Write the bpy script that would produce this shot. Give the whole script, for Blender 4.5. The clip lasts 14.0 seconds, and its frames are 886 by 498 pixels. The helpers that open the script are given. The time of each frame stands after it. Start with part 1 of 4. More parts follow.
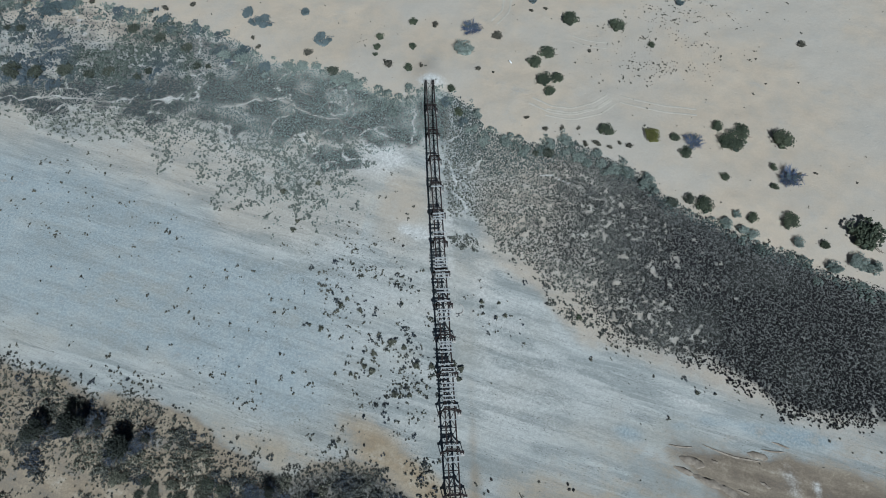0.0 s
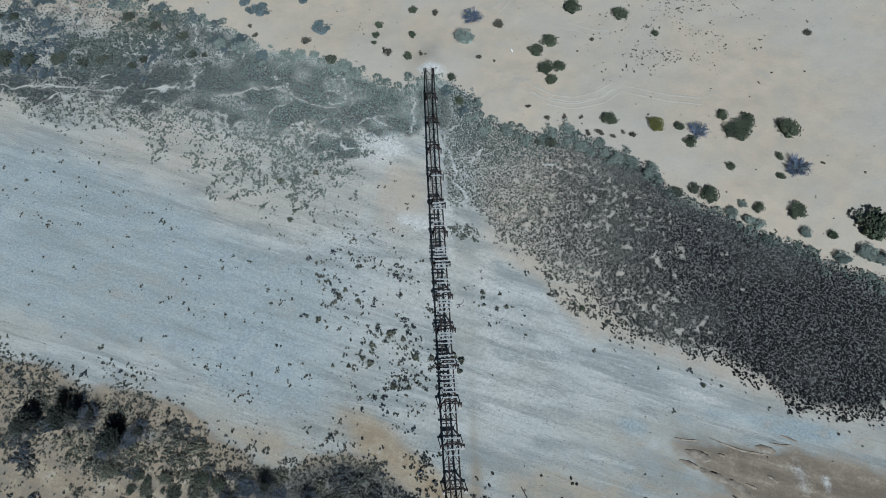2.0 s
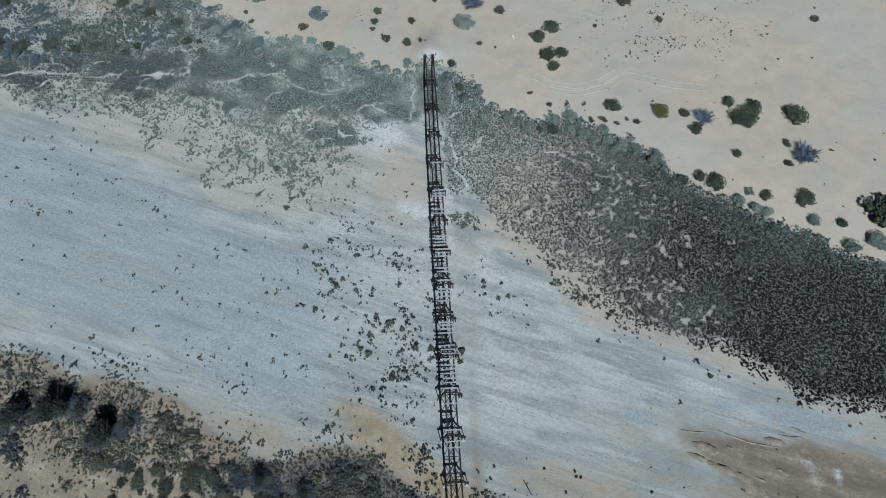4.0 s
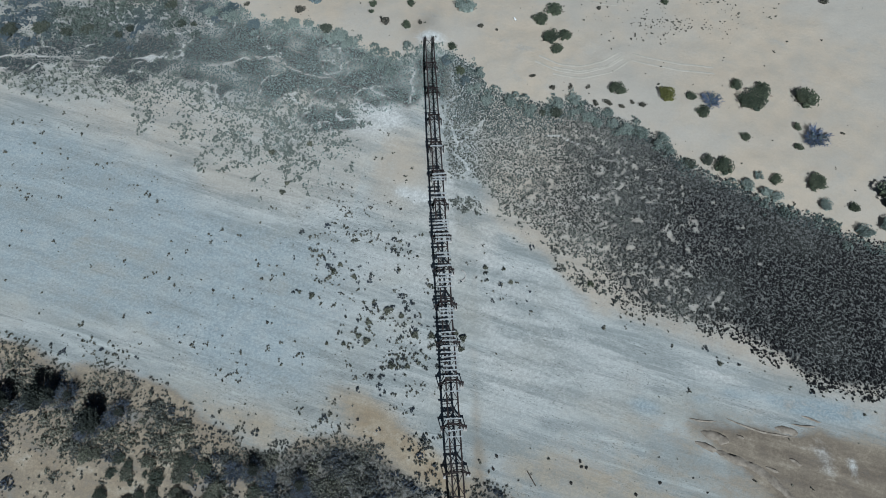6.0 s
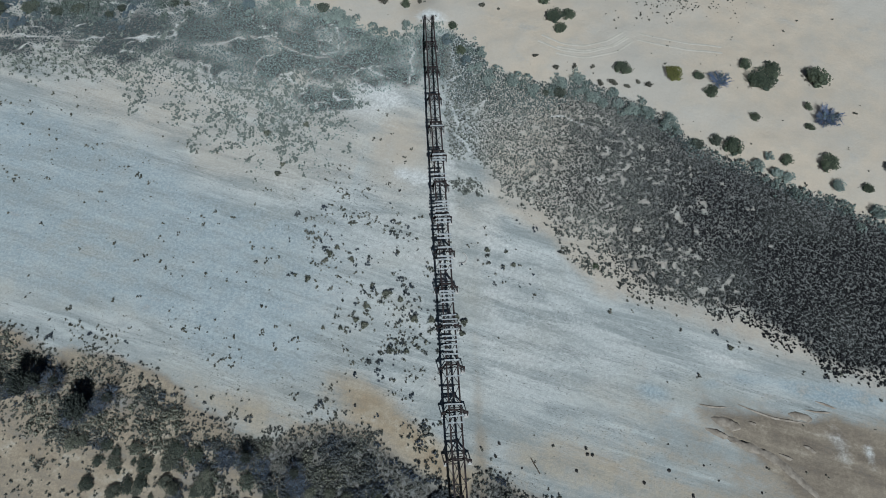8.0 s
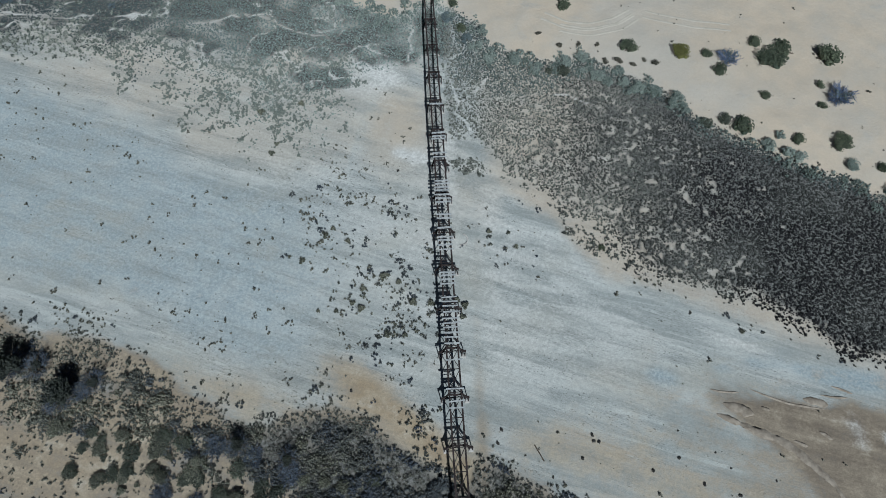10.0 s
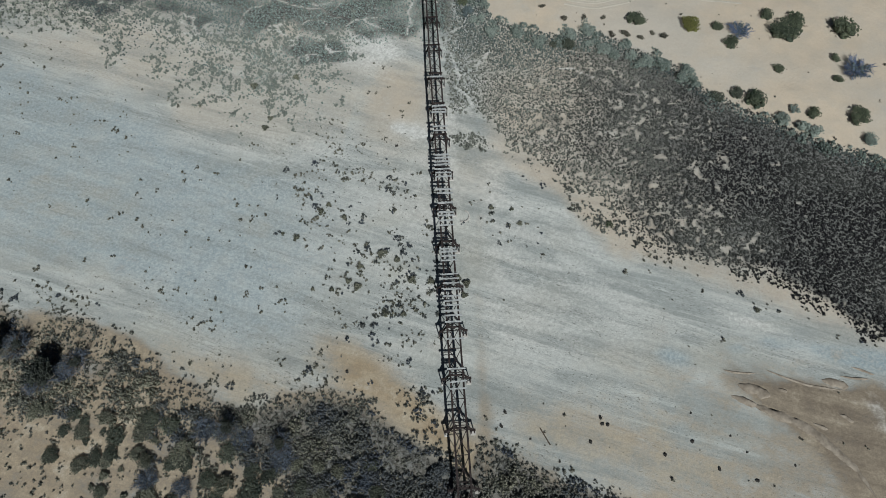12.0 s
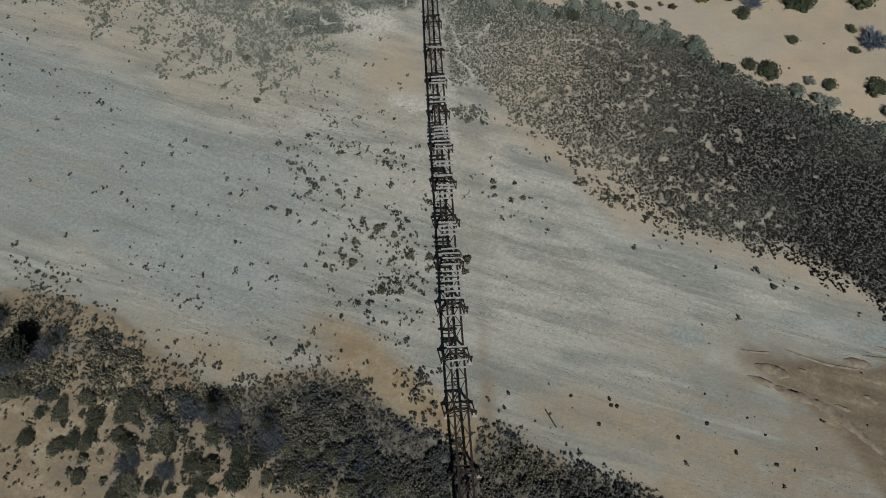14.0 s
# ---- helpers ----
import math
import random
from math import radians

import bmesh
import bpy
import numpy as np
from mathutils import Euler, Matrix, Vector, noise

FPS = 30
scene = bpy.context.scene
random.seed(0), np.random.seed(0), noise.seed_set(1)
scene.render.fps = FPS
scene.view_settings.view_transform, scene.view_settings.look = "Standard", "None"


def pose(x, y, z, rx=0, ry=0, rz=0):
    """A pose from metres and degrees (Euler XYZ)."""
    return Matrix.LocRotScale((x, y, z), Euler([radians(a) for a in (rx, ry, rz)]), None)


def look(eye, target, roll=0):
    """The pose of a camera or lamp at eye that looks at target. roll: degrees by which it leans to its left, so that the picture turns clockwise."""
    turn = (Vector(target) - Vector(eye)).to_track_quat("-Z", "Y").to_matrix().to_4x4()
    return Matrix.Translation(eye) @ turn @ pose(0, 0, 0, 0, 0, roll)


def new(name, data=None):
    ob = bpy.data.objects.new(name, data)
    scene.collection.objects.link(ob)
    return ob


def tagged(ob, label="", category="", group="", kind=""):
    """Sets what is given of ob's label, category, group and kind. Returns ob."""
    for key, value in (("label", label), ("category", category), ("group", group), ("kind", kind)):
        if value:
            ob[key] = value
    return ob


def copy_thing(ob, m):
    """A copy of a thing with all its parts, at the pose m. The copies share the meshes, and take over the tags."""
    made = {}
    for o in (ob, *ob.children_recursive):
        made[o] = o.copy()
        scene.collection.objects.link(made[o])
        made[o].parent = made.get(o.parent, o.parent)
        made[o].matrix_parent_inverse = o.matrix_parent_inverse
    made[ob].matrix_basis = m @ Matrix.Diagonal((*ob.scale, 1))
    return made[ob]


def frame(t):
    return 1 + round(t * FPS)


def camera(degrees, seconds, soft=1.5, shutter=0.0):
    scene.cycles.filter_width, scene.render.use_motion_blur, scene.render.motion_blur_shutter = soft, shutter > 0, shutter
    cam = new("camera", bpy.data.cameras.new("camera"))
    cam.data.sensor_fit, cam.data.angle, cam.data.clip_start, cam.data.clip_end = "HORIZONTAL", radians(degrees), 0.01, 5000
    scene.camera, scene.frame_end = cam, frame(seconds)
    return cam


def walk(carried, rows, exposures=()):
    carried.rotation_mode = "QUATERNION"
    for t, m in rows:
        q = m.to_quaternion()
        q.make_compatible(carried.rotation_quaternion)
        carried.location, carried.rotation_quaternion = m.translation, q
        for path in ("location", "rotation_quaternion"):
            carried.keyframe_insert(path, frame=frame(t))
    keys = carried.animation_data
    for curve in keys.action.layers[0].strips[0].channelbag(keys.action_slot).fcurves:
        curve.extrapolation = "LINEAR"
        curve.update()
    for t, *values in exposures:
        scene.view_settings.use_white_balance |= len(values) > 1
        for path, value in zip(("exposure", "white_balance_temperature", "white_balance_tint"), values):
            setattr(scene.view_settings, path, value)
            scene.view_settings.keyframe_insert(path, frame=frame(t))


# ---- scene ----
cam = camera(70.0, 14.0, soft=0.45)
# t, x, y, z, yaw, pitch, roll
PATH = [
    (0, 0.000, 0.000, 96.000, -0.011, -63.383, 0.045),
    (0.5, -0.035, -0.121, 95.374, -0.013, -63.374, 0.050),
    (1, -0.048, -0.203, 94.739, -0.018, -63.364, 0.052),
    (1.5, -0.055, -0.381, 94.036, -0.022, -63.354, 0.055),
    (2, -0.031, -0.578, 93.332, -0.027, -63.338, 0.058),
    (4.5, -0.042, -1.442, 89.302, -0.046, -63.258, 0.074),
    (5, -0.036, -1.674, 88.353, -0.048, -63.246, 0.073),
    (5.5, -0.114, -1.848, 87.496, -0.045, -63.230, 0.068),
    (6, -0.108, -2.054, 86.517, -0.046, -63.221, 0.055),
    (6.5, -0.119, -2.271, 85.631, -0.041, -63.211, 0.042),
    (7, -0.155, -2.503, 84.589, -0.035, -63.206, 0.031),
    (7.5, -0.152, -2.771, 83.636, -0.032, -63.199, 0.018),
    (8, -0.152, -3.068, 82.519, -0.028, -63.192, 0.006),
    (10.5, -0.093, -4.307, 77.131, 0.003, -63.134, -0.059),
    (11, -0.079, -4.640, 75.915, 0.015, -63.120, -0.071),
    (11.5, -0.079, -4.866, 74.776, 0.032, -63.097, -0.082),
    (12, -0.146, -5.170, 73.466, 0.046, -63.069, -0.100),
    (12.5, -0.134, -5.436, 72.286, 0.057, -63.026, -0.117),
    (13, -0.124, -5.770, 70.933, 0.072, -62.975, -0.126),
    (13.5, -0.125, -6.021, 69.694, 0.087, -62.909, -0.130),
    (14, -0.077, -6.392, 68.353, 0.098, -62.842, -0.136),
]
walk(cam, [(t, pose(x, y, z, 90 + pitch, 0, yaw) @ pose(0, 0, 0, 0, 0, roll)) for t, x, y, z, yaw, pitch, roll in PATH],
     exposures=[(0.0, -0.17, 5400, 2), (5.0, -0.17, 5380, 2), (8.0, -0.17, 5460, 2), (11.0, -0.17, 5640, 2), (12.5, -0.20, 6150, 4), (13.5, -0.23, 6240, 5), (14.0, -0.66, 6600, 5)])

# ---- light ----
SUN_AZ, SUN_EL = radians(163.5), radians(44.5)
world = bpy.data.worlds.new("desert_sky")
scene.world = world
world.use_nodes = True
wn = world.node_tree.nodes
sky = wn.new("ShaderNodeTexSky")
sky.sky_type = "NISHITA"
sky.sun_disc = False
sky.sun_elevation, sky.sun_rotation = SUN_EL, SUN_AZ
sky.dust_density = 1.5
wn["Background"].inputs[1].default_value = 0.014
world.node_tree.links.new(sky.outputs[0], wn["Background"].inputs[0])
sun = new("sun", bpy.data.lights.new("sun", "SUN"))
sun.data.energy, sun.data.angle, sun.data.color = 5.0, radians(0.6), (1.0, 0.96, 0.9)
to_sun = Vector((math.sin(SUN_AZ) * math.cos(SUN_EL), math.cos(SUN_AZ) * math.cos(SUN_EL), math.sin(SUN_EL)))
sun.matrix_world = look(to_sun * 300, (0, 0, 0))

# ---- materials ----
def node_material(name, rough=0.9, metal=0.0):
    m = bpy.data.materials.new(name)
    m.use_nodes = True
    b = m.node_tree.nodes["Principled BSDF"]
    b.inputs["Roughness"].default_value = rough
    b.inputs["Metallic"].default_value = metal
    b.inputs["Specular IOR Level"].default_value = 0.2
    return m, m.node_tree, b


class Graph:
    """Short hand for node trees."""

    def __init__(self, tree):
        self.tree = tree

    def link(self, a, b):
        self.tree.links.new(a, b)

    def put(self, socket, value):
        if isinstance(value, bpy.types.NodeSocket):
            self.link(value, socket)
        else:
            socket.default_value = value

    def place(self, turn=0.0, scale=(1, 1, 1)):
        g = self.tree.nodes.new("ShaderNodeNewGeometry")
        rot = self.tree.nodes.new("ShaderNodeMapping")
        rot.inputs["Rotation"].default_value = (0, 0, radians(turn))
        mp = self.tree.nodes.new("ShaderNodeMapping")
        mp.inputs["Scale"].default_value = scale
        self.link(g.outputs["Position"], rot.inputs["Vector"])
        self.link(rot.outputs[0], mp.inputs["Vector"])
        return mp.outputs[0]

    def object_place(self, scale=(1, 1, 1)):
        g = self.tree.nodes.new("ShaderNodeTexCoord")
        mp = self.tree.nodes.new("ShaderNodeMapping")
        mp.inputs["Scale"].default_value = scale
        self.link(g.outputs["Object"], mp.inputs["Vector"])
        return mp.outputs[0]

    def noise(self, vec, scale, detail=4.0, rough=0.55, warp=0.0):
        n = self.tree.nodes.new("ShaderNodeTexNoise")
        n.inputs["Scale"].default_value = scale
        n.inputs["Detail"].default_value = detail
        n.inputs["Roughness"].default_value = rough
        n.inputs["Distortion"].default_value = warp
        self.link(vec, n.inputs["Vector"])
        return n.outputs[0]

    def ramp(self, value, lo, hi, a=0.0, b=1.0):
        n = self.tree.nodes.new("ShaderNodeMapRange")
        n.interpolation_type = "SMOOTHSTEP"
        for k, v in zip(("From Min", "From Max", "To Min", "To Max"), (lo, hi, a, b)):
            n.inputs[k].default_value = v
        self.put(n.inputs["Value"], value)
        return n.outputs[0]

    def math(self, op, a, b=0.0):
        n = self.tree.nodes.new("ShaderNodeMath")
        n.operation = op
        n.use_clamp = False
        self.put(n.inputs[0], a)
        self.put(n.inputs[1], b)
        return n.outputs[0]

    def mix(self, f, a, b):
        n = self.tree.nodes.new("ShaderNodeMix")
        n.data_type = "RGBA"
        self.put(n.inputs[0], f)
        self.put(n.inputs[6], a if isinstance(a, bpy.types.NodeSocket) else (*a, 1))
        self.put(n.inputs[7], b if isinstance(b, bpy.types.NodeSocket) else (*b, 1))
        return n.outputs[2]

    def scale_color(self, col, f):
        n = self.tree.nodes.new("ShaderNodeMix")
        n.data_type, n.blend_type = "RGBA", "MULTIPLY"
        n.inputs[0].default_value = 1.0
        self.put(n.inputs[6], col)
        self.put(n.inputs[7], f)
        return n.outputs[2]

    def attr(self, name):
        n = self.tree.nodes.new("ShaderNodeAttribute")
        n.attribute_name = name
        return n.outputs["Fac"]

    def bump(self, bsdf, height, strength, dist):
        n = self.tree.nodes.new("ShaderNodeBump")
        n.inputs["Strength"].default_value = strength
        n.inputs["Distance"].default_value = dist
        self.link(height, n.inputs["Height"])
        self.link(n.outputs[0], bsdf.inputs["Normal"])


FLOW = 18.0


def ground_material():
    m, t, b = node_material("desert_ground", 0.95)
    g = Graph(t)
    p = g.place()
    flow = g.place(FLOW, (0.16, 1.0, 1.0))
    long_flow = g.place(FLOW, (0.07, 1.0, 1.0))
    big = g.noise(p, 0.045, 5, 0.6)
    mid = g.noise(p, 0.35, 5, 0.6)
    fine = g.noise(p, 2.6, 6, 0.7)
    grit = g.noise(p, 7.0, 4, 0.8)
    streak = g.noise(flow, 0.38, 6, 0.62, 0.6)
    thin = g.noise(long_flow, 0.9, 4, 0.5, 0.8)
    # river silt: blue-grey clay with pale and buff streaks
    silt = g.mix(g.ramp(streak, 0.36, 0.64), (0.275, 0.292, 0.288), (0.435, 0.442, 0.43))
    silt = g.mix(g.ramp(big, 0.46, 0.70, 0, 0.7), silt, (0.37, 0.355, 0.315))
    silt = g.mix(g.ramp(thin, 0.55, 0.70, 0, 0.6), silt, (0.225, 0.24, 0.235))
    silt = g.mix(g.ramp(thin, 0.42, 0.26, 0, 0.45), silt, (0.50, 0.52, 0.51))
    wisp = g.noise(g.place(FLOW + 2, (0.05, 1.0, 1.0)), 3.4, 4, 0.6, 1.0)
    line = g.ramp(g.math("ABSOLUTE", g.math("SUBTRACT", wisp, 0.5)), 0.0, 0.022, 1.0, 0.0)
    line = g.math("MULTIPLY", line, g.ramp(g.noise(flow, 0.35, 3, 0.6), 0.42, 0.58))
    silt = g.mix(g.math("MULTIPLY", line, 0.5), silt, (0.13, 0.135, 0.13))
    pale = g.ramp(g.math("ABSOLUTE", g.math("SUBTRACT", wisp, 0.56)), 0.0, 0.02, 1.0, 0.0)
    silt = g.mix(g.math("MULTIPLY", pale, g.ramp(g.noise(flow, 0.3, 3, 0.6, 0.5), 0.45, 0.6, 0, 0.45)), silt, (0.55, 0.565, 0.555))
    warm = g.noise(g.place(FLOW, (0.4, 1.0, 1.0)), 0.12, 4, 0.6, 0.8)
    silt = g.mix(g.ramp(warm, 0.52, 0.70, 0, 0.45), silt, (0.385, 0.372, 0.33))
    debris = g.math("MULTIPLY", g.ramp(g.noise(g.place(FLOW, (0.55, 1.0, 1.0)), 5.0, 3, 0.65), 0.60, 0.66), g.ramp(g.noise(flow, 0.3, 3, 0.6), 0.44, 0.56, 0, 0.75))
    silt = g.mix(debris, silt, (0.10, 0.10, 0.095))
    # blown sand
    sand = g.mix(g.ramp(mid, 0.35, 0.68), (0.462, 0.388, 0.308), (0.42, 0.365, 0.30))
    sand = g.mix(g.ramp(big, 0.4, 0.62, 0, 0.65), sand, (0.40, 0.375, 0.34))
    ochre = g.mix(g.ramp(mid, 0.35, 0.65), (0.30, 0.235, 0.16), (0.37, 0.31, 0.23))
    mud = g.mix(g.ramp(streak, 0.3, 0.7), (0.15, 0.122, 0.096), (0.215, 0.183, 0.148))
    blue = g.mix(g.ramp(fine, 0.35, 0.65), (0.235, 0.29, 0.325), (0.33, 0.375, 0.395))
    white = g.mix(g.ramp(fine, 0.35, 0.65), (0.44, 0.435, 0.42), (0.56, 0.555, 0.54))
    # Leaf litter; its dark tone also carries lens falloff towards the east.
    litter_and_falloff = g.mix(g.ramp(fine, 0.36, 0.64), (0.05, 0.051, 0.05), (0.165, 0.165, 0.158))

    def blend(base, other, name, ragged=0.8):
        w = g.math("ADD", g.attr(name), g.math("MULTIPLY", g.math("SUBTRACT", mid, 0.5), ragged))
        w = g.math("ADD", w, g.math("MULTIPLY", g.math("SUBTRACT", fine, 0.5), ragged * 0.5))
        w = g.math("ADD", w, g.math("MULTIPLY", g.math("SUBTRACT", streak, 0.5), ragged))
        return g.mix(g.ramp(w, 0.1, 0.9), base, other)

    col = blend(silt, blue, "clay")
    col = blend(col, mud, "mud", 1.0)
    col = blend(col, ochre, "ochre")
    col = blend(col, sand, "sand", 0.5)
    col = blend(col, white, "salt", 1.0)
    col = blend(col, litter_and_falloff, "litter_and_falloff", 0.9)
    col = blend(col, g.mix(0.5, ochre, mud), "rut", 0.6)
    calm = g.ramp(g.attr("sand"), 0.3, 0.9, 1.0, 0.35)
    shade = g.math("ADD", 1.0, g.math("MULTIPLY", g.ramp(fine, 0.30, 0.70, -0.10, 0.09), calm))
    shade = g.math("MULTIPLY", shade, g.math("ADD", 1.0, g.math("MULTIPLY", g.ramp(grit, 0.34, 0.66, -0.10, 0.08), calm)))
    n = t.nodes.new("ShaderNodeCombineColor")
    for k in range(3):
        g.link(shade, n.inputs[k])
    col = g.scale_color(col, n.outputs[0])
    g.link(col, b.inputs["Base Color"])
    h = g.math("ADD", g.math("MULTIPLY", fine, 0.26), g.math("ADD", g.math("MULTIPLY", thin, 0.18), g.math("MULTIPLY", wisp, 0.06)))
    h = g.math("MULTIPLY", g.math("ADD", h, g.math("MULTIPLY", grit, 0.10)), calm)
    ripple = g.noise(g.place(-30, (1.0, 2.6, 1.0)), 0.9, 4, 0.6, 1.2)
    patch = g.ramp(g.noise(p, 0.11, 3, 0.6), 0.50, 0.64, 0.03, 0.20)
    dint = g.math("MULTIPLY", g.ramp(g.noise(p, 1.3, 3, 0.6), 0.66, 0.76), -0.12)
    soft = g.math("ADD", g.math("MULTIPLY", ripple, patch), g.math("ADD", dint, g.math("MULTIPLY", mid, 0.5)))
    h = g.math("ADD", h, g.math("MULTIPLY", soft, g.ramp(g.attr("sand"), 0.4, 0.9, 0.0, 1.0)))
    g.bump(b, h, 0.9, 0.24)
    return m


def leaf_material(name, dark, light, tip=None, rough=0.8, glow=0.12):
    m, t, b = node_material(name, rough)
    g = Graph(t)
    geo = t.nodes.new("ShaderNodeNewGeometry")
    info = t.nodes.new("ShaderNodeObjectInfo")
    f = g.math("ADD", g.math("MULTIPLY", geo.outputs["Random Per Island"], 0.6), g.math("MULTIPLY", g.noise(g.place(), 0.5, 3), 0.5))
    f = g.math("ADD", f, g.math("MULTIPLY", g.math("SUBTRACT", info.outputs["Random"], 0.5), 0.3))
    f = g.math("ADD", f, g.math("MULTIPLY", g.math("SUBTRACT", g.noise(g.place(), 7.0, 3, 0.7), 0.5), 0.9))
    col = g.mix(g.ramp(f, 0.15, 0.95), dark, light)
    if tip:
        col = g.mix(g.attr("tint"), col, tip)
    g.link(col, b.inputs["Base Color"])
    thin = t.nodes.new("ShaderNodeBsdfTranslucent")
    g.link(col, thin.inputs["Color"])
    both = t.nodes.new("ShaderNodeMixShader")
    both.inputs[0].default_value = glow
    g.link(b.outputs[0], both.inputs[1])
    g.link(thin.outputs[0], both.inputs[2])
    g.link(both.outputs[0], t.nodes["Material Output"].inputs["Surface"])
    return m


def plain_material(name, dark, light, rough, metal=0.0, scale=3.0, spots=None):
    m, t, b = node_material(name, rough, metal)
    g = Graph(t)
    p = g.place()
    col = g.mix(g.ramp(g.noise(p, scale, 5, 0.65), 0.35, 0.65), dark, light)
    if spots:
        col = g.mix(g.ramp(g.noise(p, scale * 5, 4, 0.7), 0.5, 0.7), col, spots)
    g.link(col, b.inputs["Base Color"])
    g.bump(b, g.noise(p, scale * 6, 4, 0.7), 0.4, 0.03)
    return m


GROUND = ground_material()
GREEN_LEAF = leaf_material("green_leaves", (0.04, 0.052, 0.038), (0.135, 0.152, 0.1))
YELLOW_LEAF = leaf_material("yellow_green_leaves", (0.055, 0.065, 0.022), (0.18, 0.175, 0.06))
DARK_LEAF = leaf_material("dark_leaves", (0.034, 0.042, 0.036), (0.12, 0.13, 0.1))
SALT_LEAF = leaf_material("saltbush_leaves", (0.12, 0.148, 0.135), (0.3, 0.338, 0.305))
BLUE_LEAF = leaf_material("blue_grey_leaves", (0.065, 0.088, 0.095), (0.16, 0.195, 0.205))
BROWN_LEAF = leaf_material("brown_scrub_leaves", (0.05, 0.048, 0.04), (0.16, 0.15, 0.12))
DEAD_TWIG = leaf_material("bleached_twigs", (0.08, 0.105, 0.175), (0.19, 0.24, 0.37))
GREY_TWIG = leaf_material("grey_twigs", (0.05, 0.06, 0.08), (0.15, 0.175, 0.22))
DUSK_LEAF = leaf_material("dusky_leaves", (0.05, 0.06, 0.08), (0.13, 0.155, 0.2))
OLIVE_LEAF = leaf_material("olive_leaves", (0.05, 0.055, 0.044), (0.2, 0.2, 0.155))
TREE_LEAF = leaf_material("tree_leaves", (0.016, 0.02, 0.02), (0.065, 0.072, 0.06))
STEM = plain_material("woody_stem", (0.05, 0.04, 0.03), (0.12, 0.10, 0.08), 0.9)
EAST_SCRUB = leaf_material("samphire_scrub", (0.036, 0.039, 0.037), (0.235, 0.243, 0.216), (0.024, 0.0235, 0.026))
WEST_SCRUB = leaf_material("grey_green_scrub", (0.12, 0.155, 0.147), (0.305, 0.365, 0.338), (0.05, 0.066, 0.07))
SOUTH_SCRUB = leaf_material("dry_river_scrub", (0.03, 0.032, 0.028), (0.24, 0.232, 0.185), (0.045, 0.05, 0.056))
BUSHY_SCRUB = leaf_material("bushy_scrub", (0.042, 0.045, 0.037), (0.25, 0.243, 0.19), (0.06, 0.07, 0.088))
CLUMPY_SCRUB = leaf_material("clumpy_scrub", (0.06, 0.07, 0.066), (0.26, 0.275, 0.24), (0.17, 0.19, 0.172))
THICKET = leaf_material("thicket", (0.04, 0.05, 0.045), (0.17, 0.195, 0.172), (0.10, 0.126, 0.148))
TUFT = leaf_material("dry_tufts", (0.045, 0.045, 0.038), (0.17, 0.165, 0.135))
RUST = plain_material("rusted_steel", (0.016, 0.013, 0.013), (0.042, 0.033, 0.033), 0.8, 0.2, 1.6, (0.07, 0.052, 0.05))
TIMBER = plain_material("bleached_timber", (0.25, 0.26, 0.27), (0.42, 0.43, 0.44), 0.85, 0.0, 2.5, (0.20, 0.20, 0.20))
CONCRETE = plain_material("old_concrete", (0.34, 0.32, 0.30), (0.46, 0.44, 0.42), 0.9, 0.0, 1.2)
STONE = plain_material("dark_stone", (0.018, 0.017, 0.016), (0.05, 0.047, 0.044), 0.85, 0.0, 6.0)
PLASTIC = plain_material("white_plastic", (0.75, 0.75, 0.74), (0.85, 0.85, 0.84), 0.4)
MUD_CRUST = plain_material("dried_mud", (0.17, 0.142, 0.114), (0.29, 0.25, 0.208), 0.95, 0.0, 1.1, (0.23, 0.2, 0.168))
SAND_RUT = plain_material("rutted_sand", (0.40, 0.365, 0.31), (0.45, 0.41, 0.355), 0.95, 0.0, 1.0)

# ---- plan ----
DUNE_X = [-400, -93, -78, -53, -41, -35, -28, -21, -16, -9, -4, 1, 6, 8, 13, 17, 23, 29, 34, 37, 39, 44, 49, 54, 59, 62, 67, 73, 90, 400]
DUNE_Y = [112, 108, 107, 100, 95, 90, 89, 87, 84, 80.5, 82, 82, 78, 73, 71, 70, 71.5, 67.5, 65, 62, 59, 55.5, 52.5, 49.3, 47.7, 45, 43, 41, 36, -20]
LOW_X = [-400, -84, -75, -63.5, -57.4, -49.5, -42, -38, -30, -22, -14.5, -12.8, -10, -4.6, 0.4, 1.6, 2.6, 5.4, 11, 15.5, 19.7, 22, 28, 32.4, 39, 44.6, 52, 58.6, 66.4, 85, 400]
LOW_Y = [120, 76.3, 73.7, 71, 67.3, 64.2, 60.6, 56.5, 53.7, 52.6, 54.3, 60.5, 67.5, 70, 70, 60.6, 55, 49.3, 45, 42, 36, 33, 31.3, 29.4, 26.7, 24, 20.3, 18.6, 18.5, 10, -60]
CORE_X = [-400, -0.5, 1.2, 4.6, 6.8, 12.5, 16.1, 20.8, 23.6, 25.5, 29.7, 34.3, 40.5, 44.8, 48.5, 50.5, 54, 58, 66.4, 85, 400]
CORE_Y = [90, 68, 55.4, 54.2, 52.8, 46.8, 42.7, 40.1, 37.6, 35.2, 31.0, 29.5, 28.3, 26.0, 23.4, 21.0, 19.6, 18.9, 18.5, 10, -60]
SOUTH_X = [-400, -80, -52.4, -48.3, -44.2, -38.3, -33.7, -28.7, -22.8, -18.5, -14.2, -10.3, -6.5, -2.8, 0.2, 2.4, 3.8, 6.8, 9.7, 13.1, 18.2, 22, 30, 45, 400]
SOUTH_Y = [140, 34, 23.9, 23.6, 23.2, 20.7, 17.3, 14.6, 12.7, 13.3, 14, 13.3, 11.0, 8.8, 6.4, 5.5, 8.4, 8.1, 6, 4.3, 3.2, 1, -4, -12, -120]
